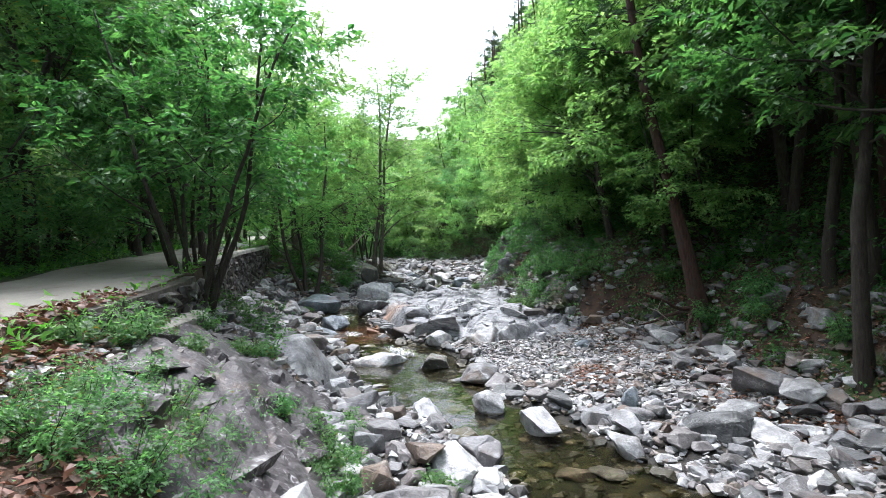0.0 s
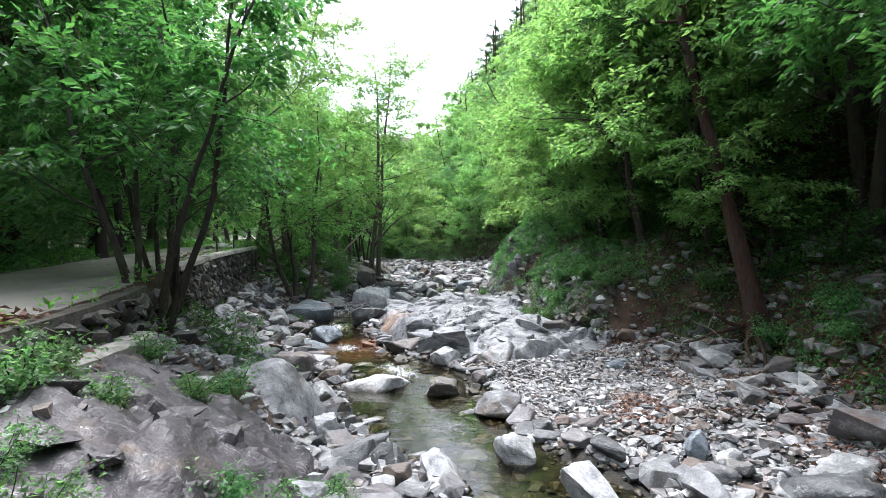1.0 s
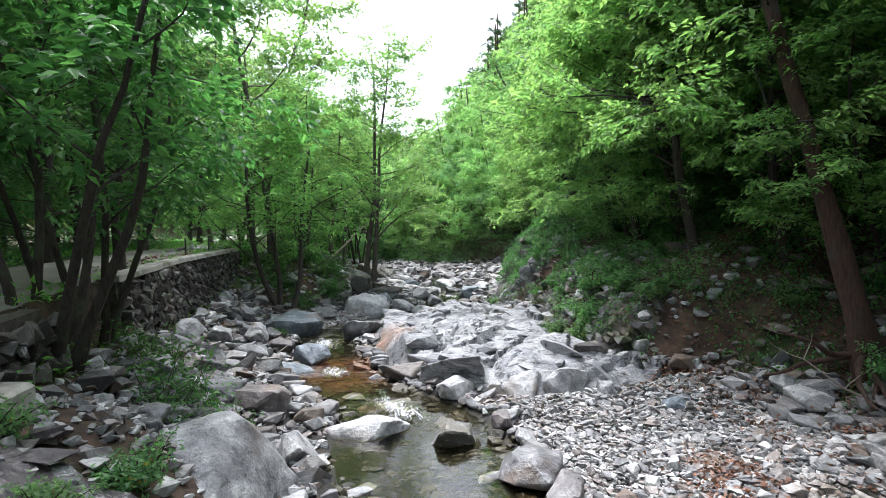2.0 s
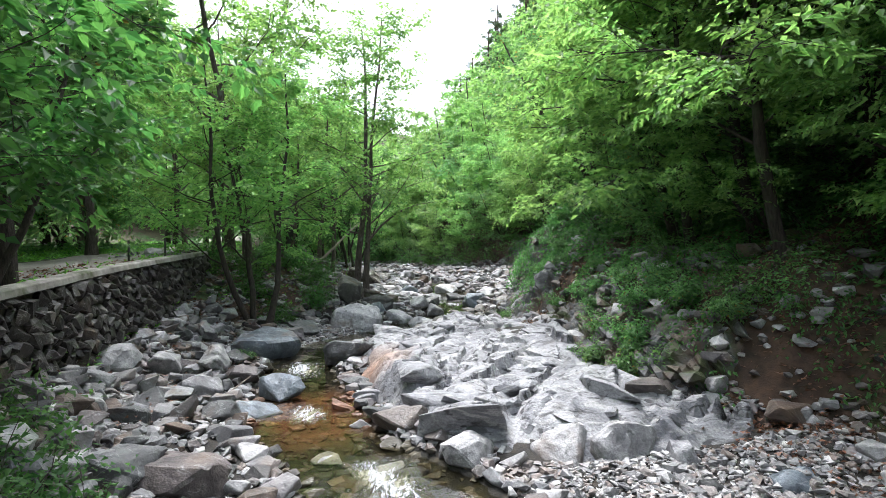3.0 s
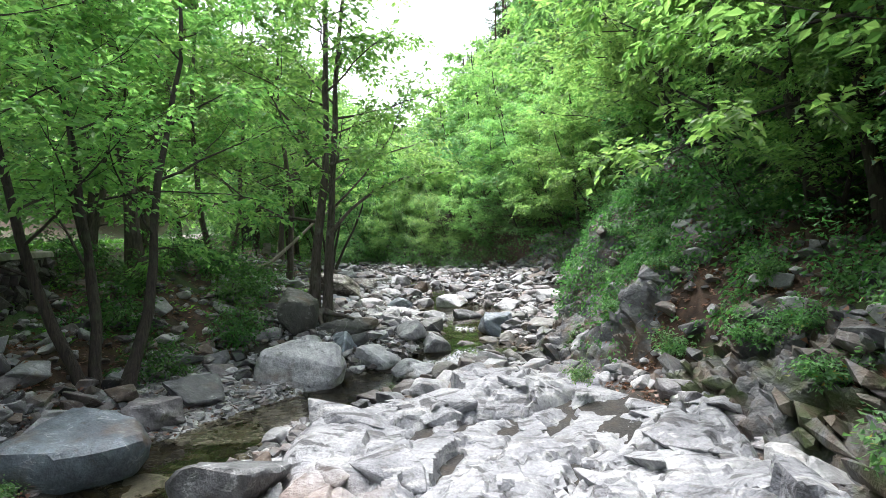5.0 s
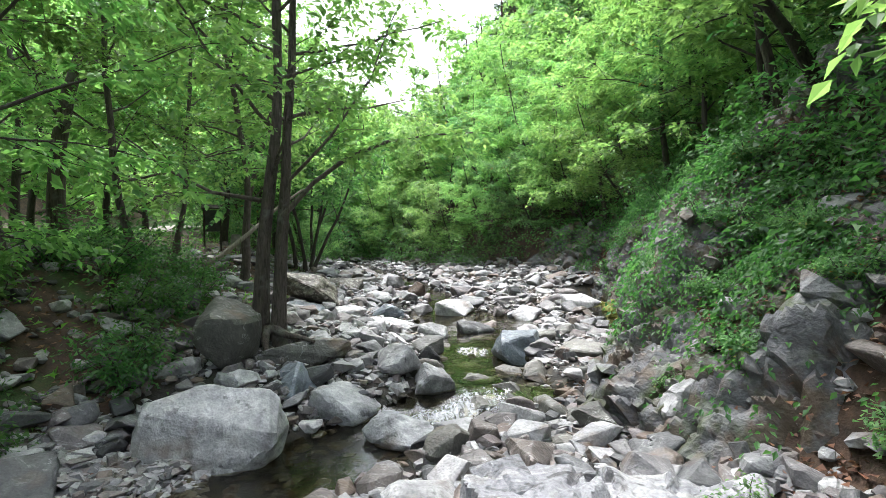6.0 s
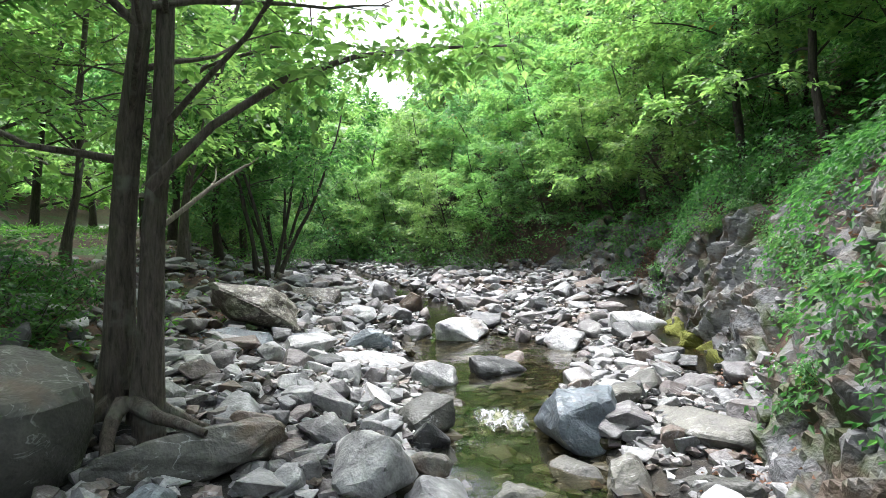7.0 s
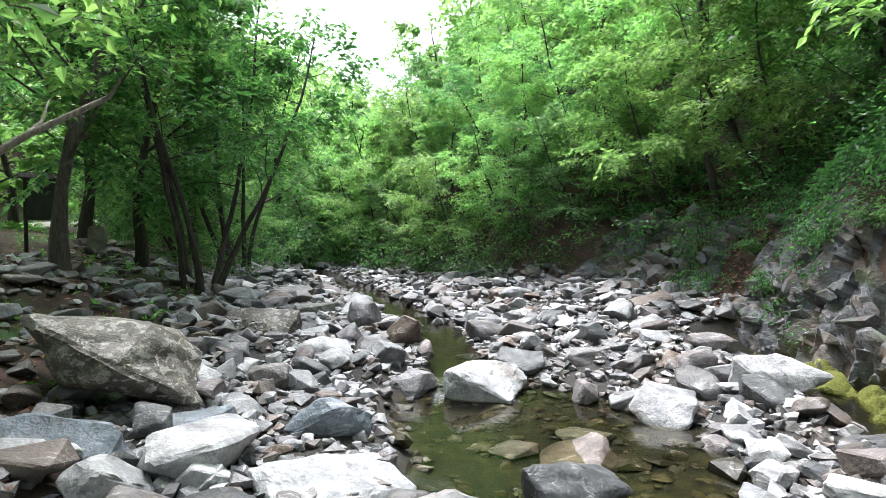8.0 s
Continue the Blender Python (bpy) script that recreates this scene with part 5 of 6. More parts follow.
# unseen trees behind the start of the path, added for shade; others across the valley's head
for k, (x, y, s) in enumerate(((7.2, 3.4, 1.0), (7.6, 0.2, 1.0), (7.0, -3.5, 1.1), (9.4, 4.0, 1.1), (9.8, -1.5, 1.1), (7.4, -7.0, 1.2), (-9.6, -1.0, 1.1), (-9.8, -5.0, 1.2), (-8.9, 1.0, 1.0), (-9.6, -9.0, 1.2), (8.0, 9.0, 1.0))):
    put(t_shade, x, y, 40 * k + (160 if x < 0 else 0), s)
for k, (x, y, s) in enumerate(((2.0, -9.0, 1.2), (-2.5, -11.0, 1.2), (5.0, -11.0, 1.2), (-3.0, 58.0, 0.72), (0.5, 62.0, 0.95), (-6.5, 66.0, 0.85), (-10.0, 60.0, 1.0), (-13.0, 64.0, 1.1), (-2.0, 70.0, 0.9), (-7.0, 75.0, 0.95), (3.5, 66.0, 1.0), (-14.5, 56.0, 1.0), (-11.0, 71.0, 1.2), (-16.5, 61.0, 1.1), (-5.5, 59.5, 0.7), (-17.5, 50.0, 1.0), (-18.0, 42.0, 1.0), (-15.5, 38.0, 1.0), (-19.0, 34.0, 1.0), (-17.0, 30.0, 1.15), (-15.5, 25.5, 1.1), (-21.0, 27.0, 1.2), (-17.0, 45.5, 1.1))):
    put(t_far[(0, 1, 1)[k % 3]], x, y, 57 * k, s)
# low crowns along the foot of the slope and round the stream's bend
for k, (x, y, s) in enumerate(((5.7, 17.3, 0.6), (5.6, 20.4, 0.6), (5.4, 23.2, 0.6), (7.3, 14.0, 0.75), (7.6, 17.6, 1.0), (8.0, 20.6, 1.05), (7.0, 24.4, 0.9), (8.6, 27.2, 1.0), (8.4, 30.6, 1.0), (9.2, 34.2, 1.1), (8.8, 37.6, 1.0), (7.4, 40.2, 0.9), (6.2, 43.2, 0.85), (4.4, 46.2, 0.8), (2.4, 48.0, 0.75), (0.6, 49.6, 0.8), (-1.0, 52.4, 0.85), (-3.0, 55.2, 0.9), (5.6, 48.6, 1.1), (3.2, 51.4, 1.1), (0.2, 54.6, 1.1), (-2.0, 59.0, 1.2), (-6.4, 58.4, 1.1), (-9.4, 55.4, 1.0), (-8.4, 50.6, 0.85), (-9.2, 46.6, 0.8), (8.6, 44.0, 1.2), (9.8, 39.4, 1.2), (10.4, 31.0, 1.2), (10.2, 24.0, 1.2), (9.4, 14.6, 1.1), (2.0, 57.6, 1.3), (6.0, 54.0, 1.3), (-12.0, 60.0, 1.3), (-7.4, 63.0, 1.3), (-11.6, 51.6, 1.0))):
    put((t_low, t_low_dark, t_low)[k % 3], x, y, (-40, 10, 30, -15)[k % 4], s)
# leaning dark tree on the rock above the cascade
lean_tree = broadleaf(151, 7.0, 0.115, 0.14, 12, m_leaf, m_bark_dark, "dark tree leaning out from the rocky slope", GR, lean=(-0.62, -0.1), first=0.35, limbs=10, reach=0.4)
put(lean_tree, 5.6, 27.6, 0)

# the slopes
rng = np.random.default_rng(31)
taken = []


def free_spot(x, y, gap):
    if any((x - a) ** 2 + (y - b) ** 2 < gap * gap for a, b in taken):
        return False
    taken.append((x, y))
    return True


def open_sky(x, y):
    """How high the woods rise before they close the open sky over the valley's axis."""
    if y < 42:
        return 60.0
    near = 2.6 + (y - 28) * (0.27 + 1.2 * max(0.0, abs((x + 0.9) / (y - 28) + 0.07) - 0.03))
    far = 2.6 + y * (0.24 + 1.3 * max(0.0, abs(x / y + 0.05) - 0.02))
    return min(near, far)


count = 0
while count < 66:
    y = rng.uniform(2, 90)
    side = rng.random() < 0.58
    far_off = (9.5 if side and y < 46 else 4.5) + 30 * rng.random() ** 1.6
    x = float(toe_right(y)) + far_off if side else float(hill_left(y)) - far_off + 3.5
    size = min(rng.uniform(0.8, 1.25), (open_sky(x, y) - ground_at(x, y)) / 11.5)
    if size > 0.4 and free_spot(x, y, 2.6):
        put(t_far[int(rng.integers(3))], x, y, rng.uniform(0, 360), size)
        count += 1
for x, y in ((6, 88), (10, 93), (14, 86), (9, 80), (18, 96), (3, 90), (7.5, 77), (9.6, 82), (11.4, 78), (13.0, 84), (8.4, 85)):
    put(p_ridge, x, y, rng.uniform(0, 360), rng.uniform(0.9, 1.15))

# understorey: saplings and bushes on both slopes
def understorey(count, y0, y1, d0, d1, right_share, tall, per, leaf, material, label, twig):
    uy = rng.uniform(y0, y1, count)
    side = rng.random(count) < right_share
    ud = rng.random(count) ** 1.2
    reach_d = d0 + (d1 - d0) * ud
    reach_d = np.where((uy < 23.5) & side, np.maximum(reach_d, np.where(uy < 15.5, 2.4, 3.6)), reach_d)
    ux = np.where(side, toe_right(uy) + reach_d, hill_left(uy) + 1.4 - reach_d)
    uz = height(ux, uy) + rng.random(count) ** 1.5 * tall * np.where(side, np.clip(reach_d / 5, 0.12, 1), 1.0)
    twigs = []
    for x, y, z in zip(ux, uy, uz):
        a = rng.uniform(0, 6.28)
        twigs.append((np.array([x, y, z]), np.array([math.cos(a), math.sin(a), 0.1]), twig))
    tagged(new("undergrowth", leaves_mesh("undergrowth", rng, twigs, per, leaf, material, 0.35, 0.6, 0.8, True)), label, "undergrowth", kind="stuff")


understorey(4600, 2, 46, 1.9, 6.5, 0.72, 2.0, 20, 0.13, m_leaf_dark, "low dark-green undergrowth along the foot of the slopes", 0.6)
understorey(9500, -6, 66, 5.5, 18, 0.6, 2.8, 19, 0.17, m_leaf, "dense green undergrowth covering the slopes", 0.8)

# far woods: crowns of many clumps on both sides and across the valley's head
twigs = []
for k in range(900):
    y = rng.uniform(45, 210) if k < 600 else rng.uniform(60, 120)
    side = rng.random() < 0.6
    off = rng.uniform(0, 75)
    x = float(toe_right(y)) + 4 + off if side else float(hill_left(y)) + 8 - off
    if k >= 600:
        x = rng.uniform(-34, 30)
    z = ground_at(x, y)
    tall, wide_c = min(rng.uniform(7, 12), open_sky(x, y) - z), rng.uniform(2.0, 3.4)
    if tall < 2.5:
        continue
    for q in range(15):
        a, rr, hh = rng.uniform(0, 6.28), math.sqrt(rng.random()), rng.random()
        prof = math.sin(math.pi * (0.12 + 0.85 * hh)) ** 0.7
        o = np.array([x + math.cos(a) * rr * wide_c * prof, y + math.sin(a) * rr * wide_c * prof, z + tall * (0.15 + 0.85 * hh)])
        twigs.append((o, np.array([math.cos(a), math.sin(a), -0.15]), 1.3))
tagged(new("far_woods", leaves_mesh("far_woods", rng, twigs, 16, 0.55, m_leaf_bright, 0.3, 0.8, 0.9, True)), "distant green woods covering the mountainsides", "woods", kind="stuff")


# ---- shrubs and ground plants ----
def shrub(seed, tall, leaf, per, material, label, stems=7, name="shrub"):
    rng = np.random.default_rng(seed)
    w = Wood(rng)
    for s in range(stems):
        a = rng.uniform(0, 6.28)
        pts, _ = bent(rng, (math.cos(a) * 0.08, math.sin(a) * 0.08, -0.08), (math.cos(a) * 0.7, math.sin(a) * 0.7, 1), tall * rng.uniform(0.6, 1.1), 5, 0.14, -0.05)
        w.tube(pts, 0.012, 0.004, 4)
        for q in range(12):
            at = pts[1 + q % 5]
            d = rng.normal(0, 1, 3) * np.array([1, 1, 0.4])
            w.twigs.append((at, d / np.linalg.norm(d), tall * 0.38 * rng.uniform(0.6, 1.2)))
    ob = new(name)
    part_mesh("branchwork", w.mesh("branchwork", m_bark_dark), ob)
    part_mesh("foliage", leaves_mesh("foliage", rng, w.twigs, int(per * 1.45), leaf, material, 0.3, 0.6, 0.5, True), ob)
    return tagged(ob, label, "shrub", "shrubs of the banks")


s_round = shrub(161, 0.95, 0.085, 12, m_leaf, "leafy green shrub on the bank", 9)
s_dark = shrub(162, 1.3, 0.10, 10, m_leaf_dark, "dark-green shrub in the shade of the trees", 8)
s_low = shrub(163, 0.5, 0.07, 11, m_leaf, "low bright-green leafy plant among the rocks", 7)
s_tall = shrub(164, 2.3, 0.13, 8, m_leaf_dark, "tall drooping leafy shrub at the water's edge", 9)

for x, y, s in ((-2.4, 4.5, 0.6), (-2.7, 4.9, 0.6), (-3.1, 4.4, 0.6), (-3.5, 4.8, 0.5), (-2.0, 4.3, 0.5), (-2.4, 3.9, 0.55), (-2.9, 3.8, 0.6), (-3.4, 3.9, 0.5), (-3.3, 5.6, 0.45), (-2.2, 5.0, 0.45)):
    put(s_round, x, y, x * 77 + y * 31, s, -0.05)
for x, y, s in ((-2.0, 7.0, 0.9), (-1.6, 7.6, 0.8), (-2.2, 6.4, 0.8), (-3.2, 9.3, 0.9), (-4.3, 7.4, 1.0), (-3.2, 8.2, 0.7), (-4.2, 9.0, 0.8), (-0.2, 6.0, 0.7), (-1.3, 6.4, 0.7), (-1.5, 6.0, 0.75), (-1.2, 5.6, 0.65), (-1.7, 6.8, 0.7), (-1.4, 7.3, 0.6), (2.5, 18.0, 0.9), (3.1, 17.3, 0.9),
                (2.9, 26.0, 1.0), (3.3, 27.0, 1.1), (2.7, 28.2, 0.9), (3.6, 25.2, 1.0), (4.2, 28.8, 1.0), (1.4, 22.6, 0.8), (-5.4, 20.9, 0.6), (-3.9, 6.6, 1.0), (-4.2, 6.1, 1.0), (-3.5, 7.0, 0.8), (4.2, 16.0, 1.0), (3.9, 17.2, 1.1), (4.0, 18.6, 1.1), (3.8, 19.8, 1.0), (3.6, 21.2, 1.1), (3.9, 22.4, 1.0), (3.3, 24.2, 1.0), (2.2, 25.4, 0.8), (4.6, 31.2, 1.3), (5.4, 32.4, 1.4), (5.6, 33.4, 1.3), (5.9, 34.6, 1.4), (5.8, 35.8, 1.4), (5.7, 36.8, 1.4), (5.3, 37.8, 1.2), (5.8, 38.8, 1.1), (5.6, 40.4, 1.1), (5.2, 42.0, 1.0), (2.9, 16.6, 1.2), (3.2, 17.6, 1.2), (3.5, 18.4, 1.3), (3.0, 19.2, 1.2), (3.3, 20.4, 1.2), (3.4, 21.8, 1.3), (2.9, 23.2, 1.2), (2.6, 24.6, 1.1), (3.8, 26.4, 1.3), (3.2, 28.6, 1.2), (4.0, 30.0, 1.2), (4.3, 27.4, 1.3), (3.5, 29.4, 1.2), (6.2, 12.4, 1.0), (6.5, 10.8, 0.9), (6.0, 14.2, 1.1), (6.8, 9.0, 1.0)):
    put(s_low, x, y, x * 57 + y * 91, s * (0.7 if x > 1 and y > 20 else 1.0), -0.35 if x > 1 else -0.12)
for x, y, s in ((-4.0, 11.4, 0.9), (-3.7, 12.3, 0.9), (-4.5, 12.6, 1.0), (-3.2, 11.7, 0.7), (-5.0, 13.6, 0.9), (-4.2, 13.3, 0.7), (-5.3, 25.2, 0.8), (-5.1, 26.8, 0.8), (-5.6, 24.6, 0.8), (-6.4, 26.0, 1.0), (-7.0, 25.0, 1.0), (-6.0, 28.2, 1.0),
                (-7.4, 27.5, 1.1), (-5.4, 29.8, 0.9), (-6.9, 29.4, 1.1), (-8.2, 30.5, 1.1), (-6.0, 32.0, 0.9), (-5.2, 27.2, 0.8), (-8.4, 26.4, 1.0), (-5.6, 28.6, 0.8), (-6.4, 30.6, 0.9), (-7.4, 32.4, 0.9), (-5.9, 31.0, 0.7), (-7.8, 29.0, 1.0), (-9.0, 28.2, 1.1)):
    put(s_dark, x, y, x * 37 + y * 61, s)
for x, y, s in ((6.4, 9.6, 0.7), (7.0, 11.0, 0.8), (6.9, 13.6, 0.9), (6.2, 15.4, 0.8), (7.6, 12.6, 0.9), (7.4, 8.6, 0.8), (5.5, 15.9, 0.8), (5.0, 17.0, 0.8), (6.8, 6.6, 0.7), (5.9, 16.6, 0.9), (7.8, 14.4, 1.0)):
    put(s_dark, x, y, x * 37 + y * 61, s)
for x, y, s in ((4.6, 16.4, 0.55), (4.2, 17.8, 0.55), (4.7, 19.2, 0.6), (4.3, 21.4, 0.6), (4.9, 15.6, 0.5), (6.3, 35.0, 0.7), (6.4, 38.5, 0.8),
                (5.8, 40.6, 0.8), (4.9, 43.4, 0.9), (3.4, 45.4, 1.0), (1.6, 46.8, 0.9), (0.2, 46.6, 0.95), (-0.8, 49.4, 1.0), (-2.8, 51.5, 1.1), (2.4, 47.6, 1.1), (-4.6, 54.5, 1.2), (-7.5, 49.0, 1.0), (-6.2, 43.2, 0.8), (-8.2, 51.5, 1.2), (-11.0, 53.0, 1.8), (-8.5, 56.0, 1.9), (-13.5, 51.0, 1.8), (-5.5, 56.5, 1.7), (-10.5, 57.0, 2.0), (-15.0, 54.0, 1.9), (-12.0, 48.5, 1.5)):
    put(s_tall, x, y, x * 47 + y * 83, s)
# thickets that close the foot of the mountainside
for k in range(40):
    y = 15.5 + 43 * rng.random()
    x = float(toe_right(y)) + (4.6 if 22 < y < 38 else 2.9) + 7.5 * rng.random() ** 1.2
    put(s_tall, x, y, rng.uniform(0, 360), rng.uniform(0.7, 1.1) * (1.0 + 0.09 * (x - float(toe_right(y)))))
count = 0
while count < 30:
    y = rng.uniform(3, 60)
    side = rng.random() < 0.6
    x = float(toe_right(y)) + 1.6 + 7 * rng.random() ** 1.3 if side else float(hill_left(y)) + 1.0 - 6 * rng.random()
    put(s_dark if rng.random() < 0.55 else s_tall, x, y, rng.uniform(0, 360), rng.uniform(0.6, 1.1))
    count += 1

# leaves hanging over the rock of the right bank
def creeper(count, y0, y1, d0, d1, rise, material, label, gaps=0.05):
    vy = rng.uniform(y0, y1, count)
    vd = rng.uniform(d0, d1, count)
    vx = toe_right(vy) + vd
    clump = fbm(vx, vy, 0.9, 3, 97)
    vz = height(vx, vy) + np.interp(vd, [p[0] for p in rise], [p[1] for p in rise]) + 0.12 * rng.random(count)
    twigs = [(np.array([a, b, c]), np.array([-0.75, 0.5 * math.sin(k), -0.45]), 0.4) for k, (a, b, c, q) in enumerate(zip(vx, vy, vz, clump)) if q > gaps]
    tagged(new("creeper", leaves_mesh("creeper", rng, twigs, 9, 0.085, material, 0.3, 0.55, 0.6)), label, "creeper", kind="stuff")


# darker leaf colour throughout: it carries the shade of the foliage hanging above
creeper(2600, 26.5, 38.0, 0.6, 3.4, ((0.0, 0.5), (0.4, 0.95), (0.9, 0.7), (1.5, 0.4), (2.8, 0.2)), m_leaf_dark, "green creeper and ferns hanging over the rock face", 0.08)
creeper(560, 23.6, 30.4, 0.3, 3.2, ((0.0, 0.3), (0.9, 0.45), (2.3, 0.25), (3.2, 0.15)), m_leaf_dark, "small green plants rooted in the bank rock")
creeper(3400, 22.8, 35.0, 1.7, 7.0, ((1.7, 0.1), (7.0, 0.1)), m_leaf_dark, "ferns and seedlings covering the steep bank", -0.05)
creeper(1500, 15.6, 23.0, 0.9, 4.5, ((0.9, 0.15), (4.5, 0.1)), m_leaf_dark, "ferns and seedlings under the overhanging trees")
creeper(2800, 5.0, 15.8, 0.5, 5.0, ((0.5, 0.06), (5.0, 0.08)), m_leaf_dark, "low seedlings on the shaded bank below the pines", -0.03)
creeper(2000, 20.5, 27.0, 0.9, 5.0, ((0.9, 0.2), (5.0, 0.12)), m_leaf_dark, "dense low plants on the soil of the bank", -0.12)
creeper(500, 36.0, 44.0, 0.2, 2.2, ((0.0, 0.3), (0.9, 0.5), (2.3, 0.3)), m_leaf_dark, "dark green plants over the low rock")

# grass and herbs
hx, hy = [], []
for k in range(5200):
    y = rng.uniform(-2, 50)
    if rng.random() < 0.6:
        x = float(road_x(y)) - ROAD_WIDTH - 0.1 - 4.5 * rng.random()
    elif rng.random() < 0.5:
        x = float(road_x(y)) + rng.uniform(-0.25, 0.25)
    else:
        y = rng.uniform(24, 48)
        x = float(toe_left(y)) - 0.8 - 12 * rng.random()
    hx.append(x), hy.append(y)
hx, hy = np.array(hx), np.array(hy)
hz = height(hx, hy)
twigs = []
for x, y, z in zip(hx, hy, hz):
    d = rng.normal(0, 0.35, 3) + np.array([0, 0, 1.0])
    twigs.append((np.array([x, y, z - 0.02]), d / np.linalg.norm(d), rng.uniform(0.12, 0.32)))
tagged(new("herbs", leaves_mesh("herbs", rng, twigs, 7, 0.13, m_grass, 0.2, 0.42, 0.7, True)), "low green herbs and grass along the road and under the trees", "grass", kind="stuff")


def litter(count, xs, ys, label, size=0.07):
    """Fallen leaves lying on the ground."""
    z = height(xs, ys) + 0.012 + 0.02 * rng.random(count)
    twigs = [(np.array([a, b, c]), np.array([math.cos(k), math.sin(k), 0.0]), 0.12) for k, (a, b, c) in enumerate(zip(xs, ys, z))]
    tagged(new("fallen_leaves", leaves_mesh("fallen_leaves", rng, twigs, 3, size * 1.1, m_litter, 0.0, 0.8, 0.8, True)), label, "leaves", kind="stuff")


ly = rng.uniform(4, 34, 9500)
lx = toe_right(ly) - 0.4 + 4.4 * rng.random(9500) ** 1.3
litter(9500, lx, ly, "brown fallen leaves on the shaded bank")
ly = rng.uniform(1.0, 8.0, 2600)
lx = road_x(ly) + rng.uniform(-0.5, 0.5 + 1.4 * (ly < 5.5), 2600)
litter(2600, lx, ly, "brown fallen leaves along the road's edge", 0.09)
ly = rng.uniform(4, 15, 2600)
lx = toe_right(ly) - 1.3 + 3.0 * rng.random(2600)
litter(2600, lx, ly, "brown fallen leaves between the stones of the shaded bank", 0.08)
ly = 11.0 + rng.normal(0, 0.45, 500)
lx = 3.1 + rng.normal(0, 0.3, 500)
litter(500, lx, ly, "patch of red-brown leaves on the gravel")
ly = rng.uniform(15.5, 25.0, 2600)
lx = toe_left(ly) + rng.uniform(-1.8, 1.3, 2600)
litter(2600, lx, ly, "brown fallen leaves between the stones below the wall", 0.075)
ly = rng.uniform(38.6, 42.0, 900)
lx = toe_right(ly) + rng.uniform(-0.4, 1.5, 900)
litter(900, lx, ly, "red-brown leaves and soil below the rock face", 0.1)
ly = rng.uniform(23.5, 27.5, 900)
lx = toe_right(ly) + rng.uniform(0.4, 3.2, 900)
litter(900, lx, ly, "red-brown leaves in the hollows of the bank rock")
ly = rng.uniform(24, 42, 2500)
lx = toe_left(ly) - 4.5 * rng.random(2500)
litter(2500, lx, ly, "brown fallen leaves under the trees")


# ---- the road's retaining wall ----
wall_rng = np.random.default_rng(51)
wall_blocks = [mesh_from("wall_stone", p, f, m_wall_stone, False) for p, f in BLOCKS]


def retaining_wall(name, y0, y1, label, course=0.21, cap=True, limit=300):
    """Backing of mortar, courses of stones set in it, and a concrete cap."""
    wy = np.arange(y0, y1 + 0.01, 0.25)
    wall = new(name)
    tagged(wall, label, "retaining wall", kind="structure")
    lo, hi = foot_z(wy) - 0.4, road_z(wy) + 0.0
    face = road_x(wy) + 0.06
    ring = []
    for a, z, x in ((0.0, lo, face + 0.16), (1.0, hi, face), (1.0, hi, face - 0.35), (0.0, lo, face - 0.35)):
        ring.append(np.stack([x, wy, z], 1))
    v = np.stack(ring, 1).reshape(-1, 3)
    f = []
    for i in range(len(wy) - 1):
        for k in range(4):
            a, b = i * 4 + k, i * 4 + (k + 1) % 4
            f.append((a, b, b + 4, a + 4))
    f += [(0, 3, 2, 1), tuple(len(v) - 4 + k for k in range(4))]
    part_mesh("mortar", mesh_from("mortar", v, f, m_mortar, False), wall, "dark weathered mortar between the stones")
    count, y = 0, y0 + 0.1
    while y < y1 - 0.1 and count < limit:
        wide = wall_rng.uniform(0.17, 0.36)
        z = float(foot_z(y)) - 0.15 + wall_rng.uniform(-0.08, 0.08)
        top = float(road_z(y)) - 0.06
        while z < top - 0.07 and count < limit:
            high = min(course * wall_rng.uniform(0.7, 1.35), top - z)
            lean = 0.16 * (top - z) / max(top - float(foot_z(y)) + 0.4, 0.3)
            ob = new("wall_stone", wall_blocks[int(wall_rng.integers(len(wall_blocks)))])
            ob.parent = wall
            heading = math.degrees(math.atan2(float(road_x(y + 0.3) - road_x(y - 0.3)), 0.6))
            ob.matrix_basis = pose(float(road_x(y)) + 0.05 + lean + wall_rng.uniform(-0.01, 0.02), y + wide / 2, z + high / 2, wall_rng.uniform(-9, 9), wall_rng.uniform(-3, 3), -heading + wall_rng.uniform(-4, 4)) @ Matrix.Diagonal((0.2, wide * 1.14, high * 1.12, 1))
            z += high
            count += 1
        y += wide
    if cap:
        cv, cf = [], []
        for i, y in enumerate(wy):
            x, z = float(road_x(y)), float(road_z(y))
            j = float(value_noise(np.array([y * 2.0]), np.array([3.0]))[0]) * 0.05
            cv += [(x + 0.17 + j, y, z - 0.05), (x + 0.15 + j, y, z + 0.05), (x + 0.11 + j, y, z + 0.075), (x - 0.18, y, z + 0.075), (x - 0.22, y, z - 0.05)]
            if i:
                cf += [((i - 1) * 5 + k, (i - 1) * 5 + (k + 1) % 5, i * 5 + (k + 1) % 5, i * 5 + k) for k in range(5)]
        cf += [(4, 3, 2, 1, 0), tuple(len(cv) - 5 + k for k in range(5))]
        part_mesh("coping", mesh_from("coping", cv, cf, m_concrete, False), wall, "grey concrete coping")
    return wall


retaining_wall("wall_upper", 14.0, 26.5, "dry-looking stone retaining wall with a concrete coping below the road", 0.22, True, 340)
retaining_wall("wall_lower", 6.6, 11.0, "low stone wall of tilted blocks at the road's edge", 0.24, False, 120)

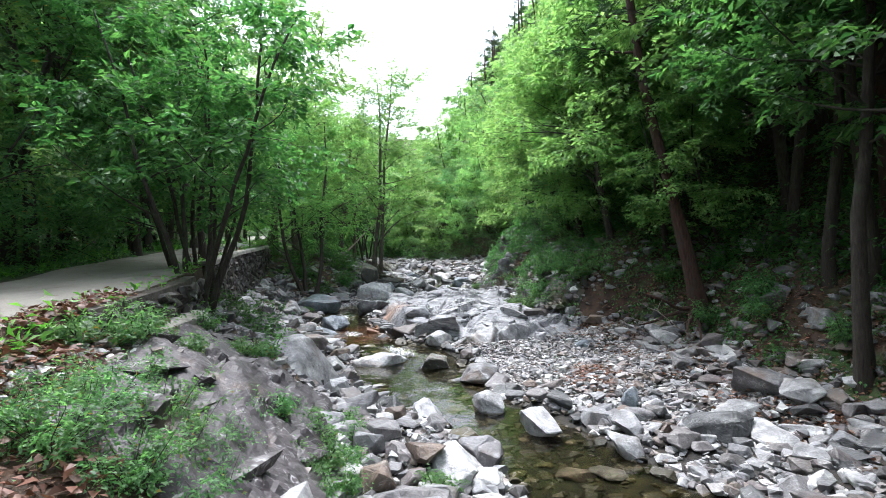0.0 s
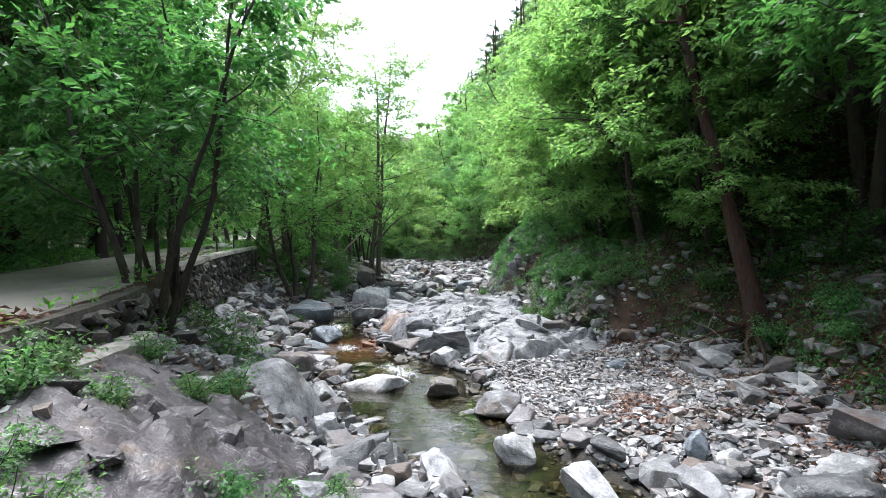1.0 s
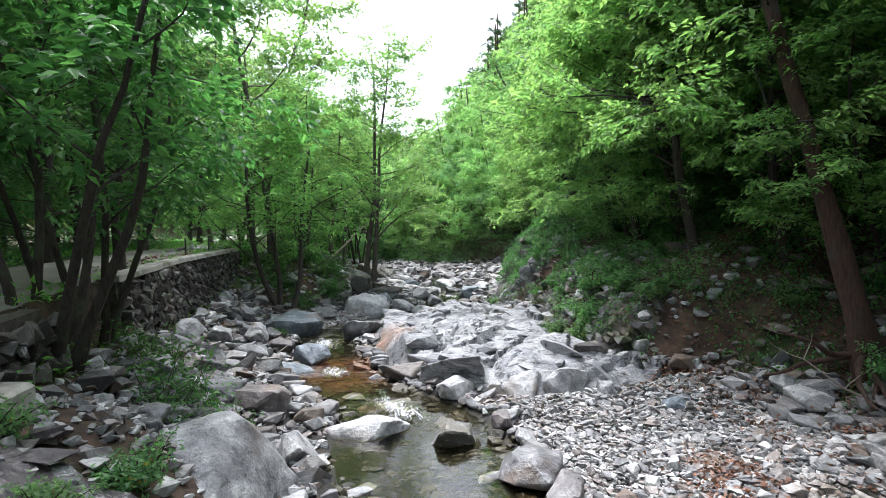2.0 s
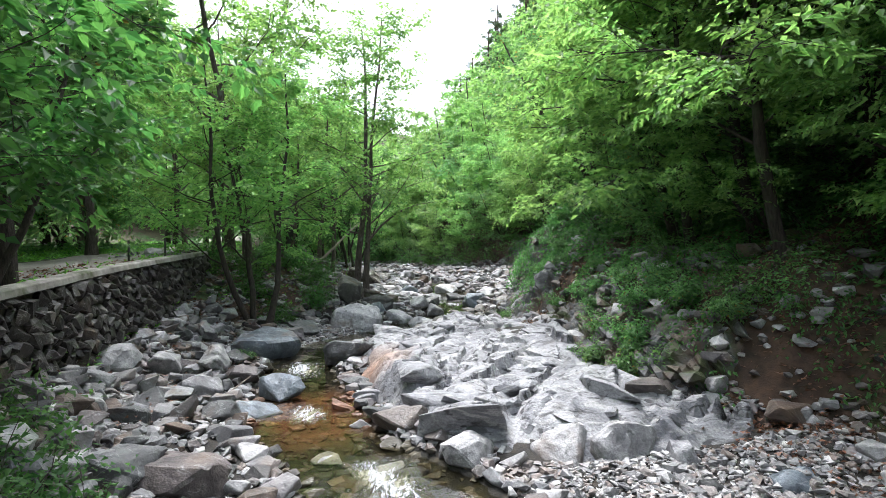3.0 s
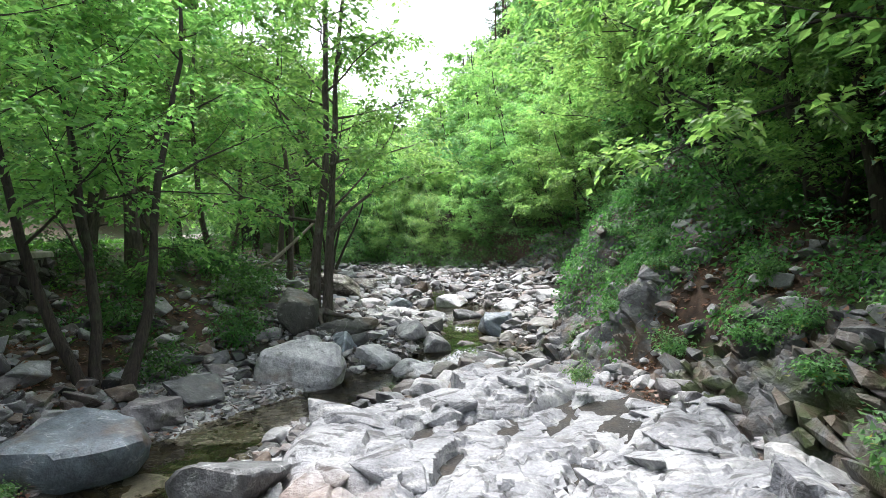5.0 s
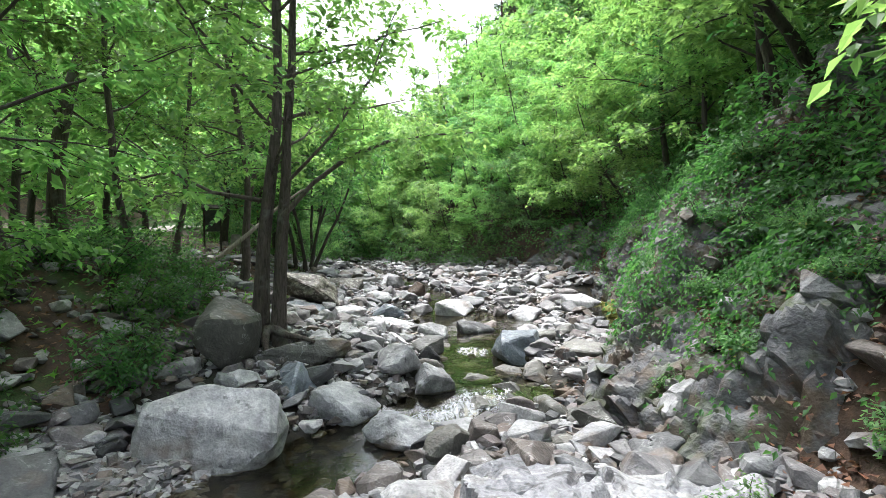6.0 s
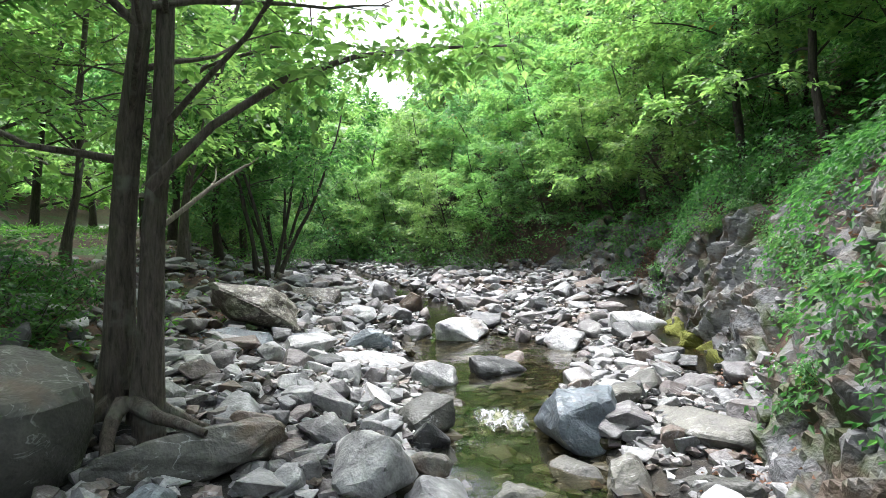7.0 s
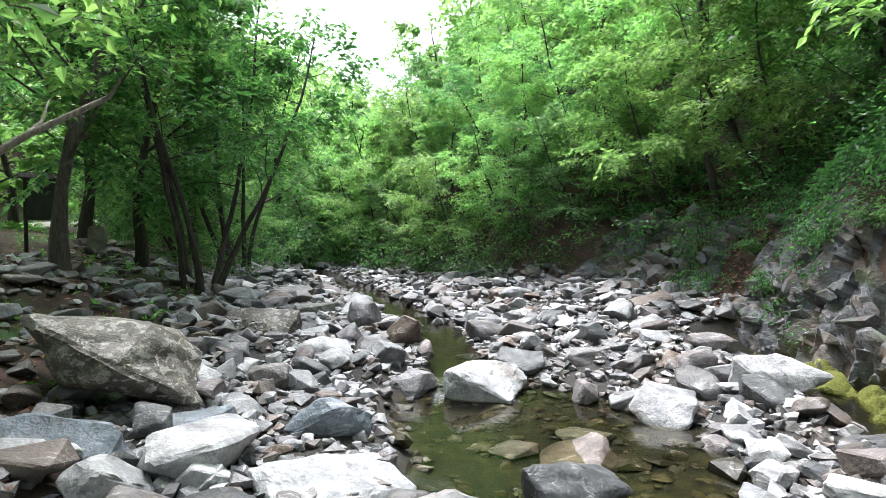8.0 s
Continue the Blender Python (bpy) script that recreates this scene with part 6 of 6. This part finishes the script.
# concrete ledge at the foot of the lower wall
ey = np.arange(5.6, 10.0, 0.2)
cv, cf = [], []
for i, y in enumerate(ey):
    x, z = float(road_x(y)) + 0.22, 1.50
    j = float(value_noise(np.array([y * 3.0]), np.array([8.0]))[0]) * 0.08
    cv += [(x + 0.34 + j, y, z - 0.3), (x + 0.32 + j, y, z - 0.02), (x + 0.27 + j, y, z + 0.02), (x - 0.1, y, z + 0.03), (x - 0.1, y, z - 0.3)]
    if i:
        cf += [((i - 1) * 5 + k, (i - 1) * 5 + (k + 1) % 5, i * 5 + (k + 1) % 5, i * 5 + k) for k in range(5)]
cf += [(4, 3, 2, 1, 0), tuple(len(cv) - 5 + k for k in range(5))]
tagged(new("ledge", mesh_from("ledge", cv, cf, m_concrete, False)), "broken concrete footing below the stone wall", "ledge", kind="structure")

# ---- small things ----
def branch_thing(name, pts, r0, r1, material, label, category, fork=True):
    """A bare branch along given points, with a few side twigs."""
    r = np.random.default_rng(int(abs(pts[0][0]) * 100 + pts[0][1] * 10))
    w = Wood(r)
    w.tube(pts, r0, r1, 7)
    if fork:
        for k in range(4):
            at = np.array(pts[1 + k % (len(pts) - 1)], float)
            d = r.normal(0, 1, 3) + np.array([0.6, 0.2, 0.6])
            twig, _ = bent(r, at, d, 0.7 * r.uniform(0.5, 1.2), 5, 0.18, 0.02)
            w.tube(twig, r1 * 1.1, r1 * 0.3, 5)
    return tagged(new(name, w.mesh(name, material)), label, category)


def on_ground(x, y, up=0.0):
    return (x, y, ground_at(x, y) + up)


branch_thing("dead_branch", [on_ground(-6.5, 31.6, -0.1), (-5.9, 32.3, 2.5), (-5.3, 33.0, 3.2), (-4.8, 33.5, 3.8), (-4.3, 33.9, 4.25)], 0.085, 0.025, m_wood, "pale dead branch leaning against a tree trunk", "branch")
branch_thing("driftwood", [on_ground(-4.8, 17.6, 0.02), on_ground(-4.65, 18.0, 0.2), on_ground(-4.45, 18.5, 0.42)], 0.025, 0.012, m_wood, "pale driftwood stick lying on the stones", "driftwood", False)
branch_thing("dead_branch", [on_ground(5.9, 12.2, 0.1), on_ground(5.5, 12.4, 0.45), on_ground(5.1, 12.7, 0.95)], 0.022, 0.01, m_wood, "thin dead branch sticking out of the bank", "branch")
branch_thing("dead_branch", [on_ground(-7.6, 30.4, 0.05), on_ground(-6.6, 30.7, 0.12), on_ground(-5.7, 31.1, 0.1)], 0.04, 0.02, m_wood, "fallen dead branch on the stony bank", "branch")


def box_mesh(name, size, material, bevel=0.01):
    bm = bmesh.new()
    bmesh.ops.create_cube(bm, size=1.0)
    bmesh.ops.scale(bm, vec=size, verts=bm.verts)
    bmesh.ops.bevel(bm, geom=bm.edges[:], offset=bevel, segments=2, affect="EDGES")
    me = bpy.data.meshes.new(name)
    bm.to_mesh(me)
    bm.free()
    me.materials.append(material)
    return me


# a roofed notice board among the trees
board = tagged(new("notice_board"), "dark wooden notice board with a small gabled roof under the trees", "notice board")
board.matrix_world = pose(-9.5, 40.3, ground_at(-9.5, 40.3) - 0.1, 0, 0, 25)
for x in (-0.3, 0.3):
    post = part_mesh("post", box_mesh("post", (0.07, 0.07, 1.9), m_bark_dark), board)
    post.location = (x, 0, 0.95)
panel = part_mesh("panel", box_mesh("panel", (0.56, 0.05, 0.85), m_metal), board, "dark weathered panel")
panel.location = (0, 0, 1.3)
for tilt_r in (-32, 32):
    slope_ob = part_mesh("roof", box_mesh("roof", (0.8, 0.3, 0.03), m_bark_dark), board)
    slope_ob.matrix_basis = pose(0, 0.11 if tilt_r < 0 else -0.11, 1.86, tilt_r, 0, 0)

# a squared stone beside it and two thin posts at the road's edge
stone_post = tagged(new("marker_stone", box_mesh("marker_stone", (0.36, 0.3, 0.7), m_concrete, 0.04)), "pale squared marker stone standing under the trees", "marker stone")
stone_post.matrix_world = pose(-9.1, 41.6, ground_at(-9.1, 41.6) + 0.28, 0, 2, 15)
for x, y in ((-8.0, 20.4), (-8.35, 22.8)):
    rod = Wood(np.random.default_rng(5))
    rod.tube([(0, 0, -0.2), (0.01, 0, 0.2), (0.0, 0.01, 0.55)], 0.03, 0.026, 8)
    ob = tagged(new("marker_post", rod.mesh("marker_post", m_metal)), "thin dark marker post at the edge of the road", "post", "posts at the road's edge")
    ob.location = on_ground(x, y)
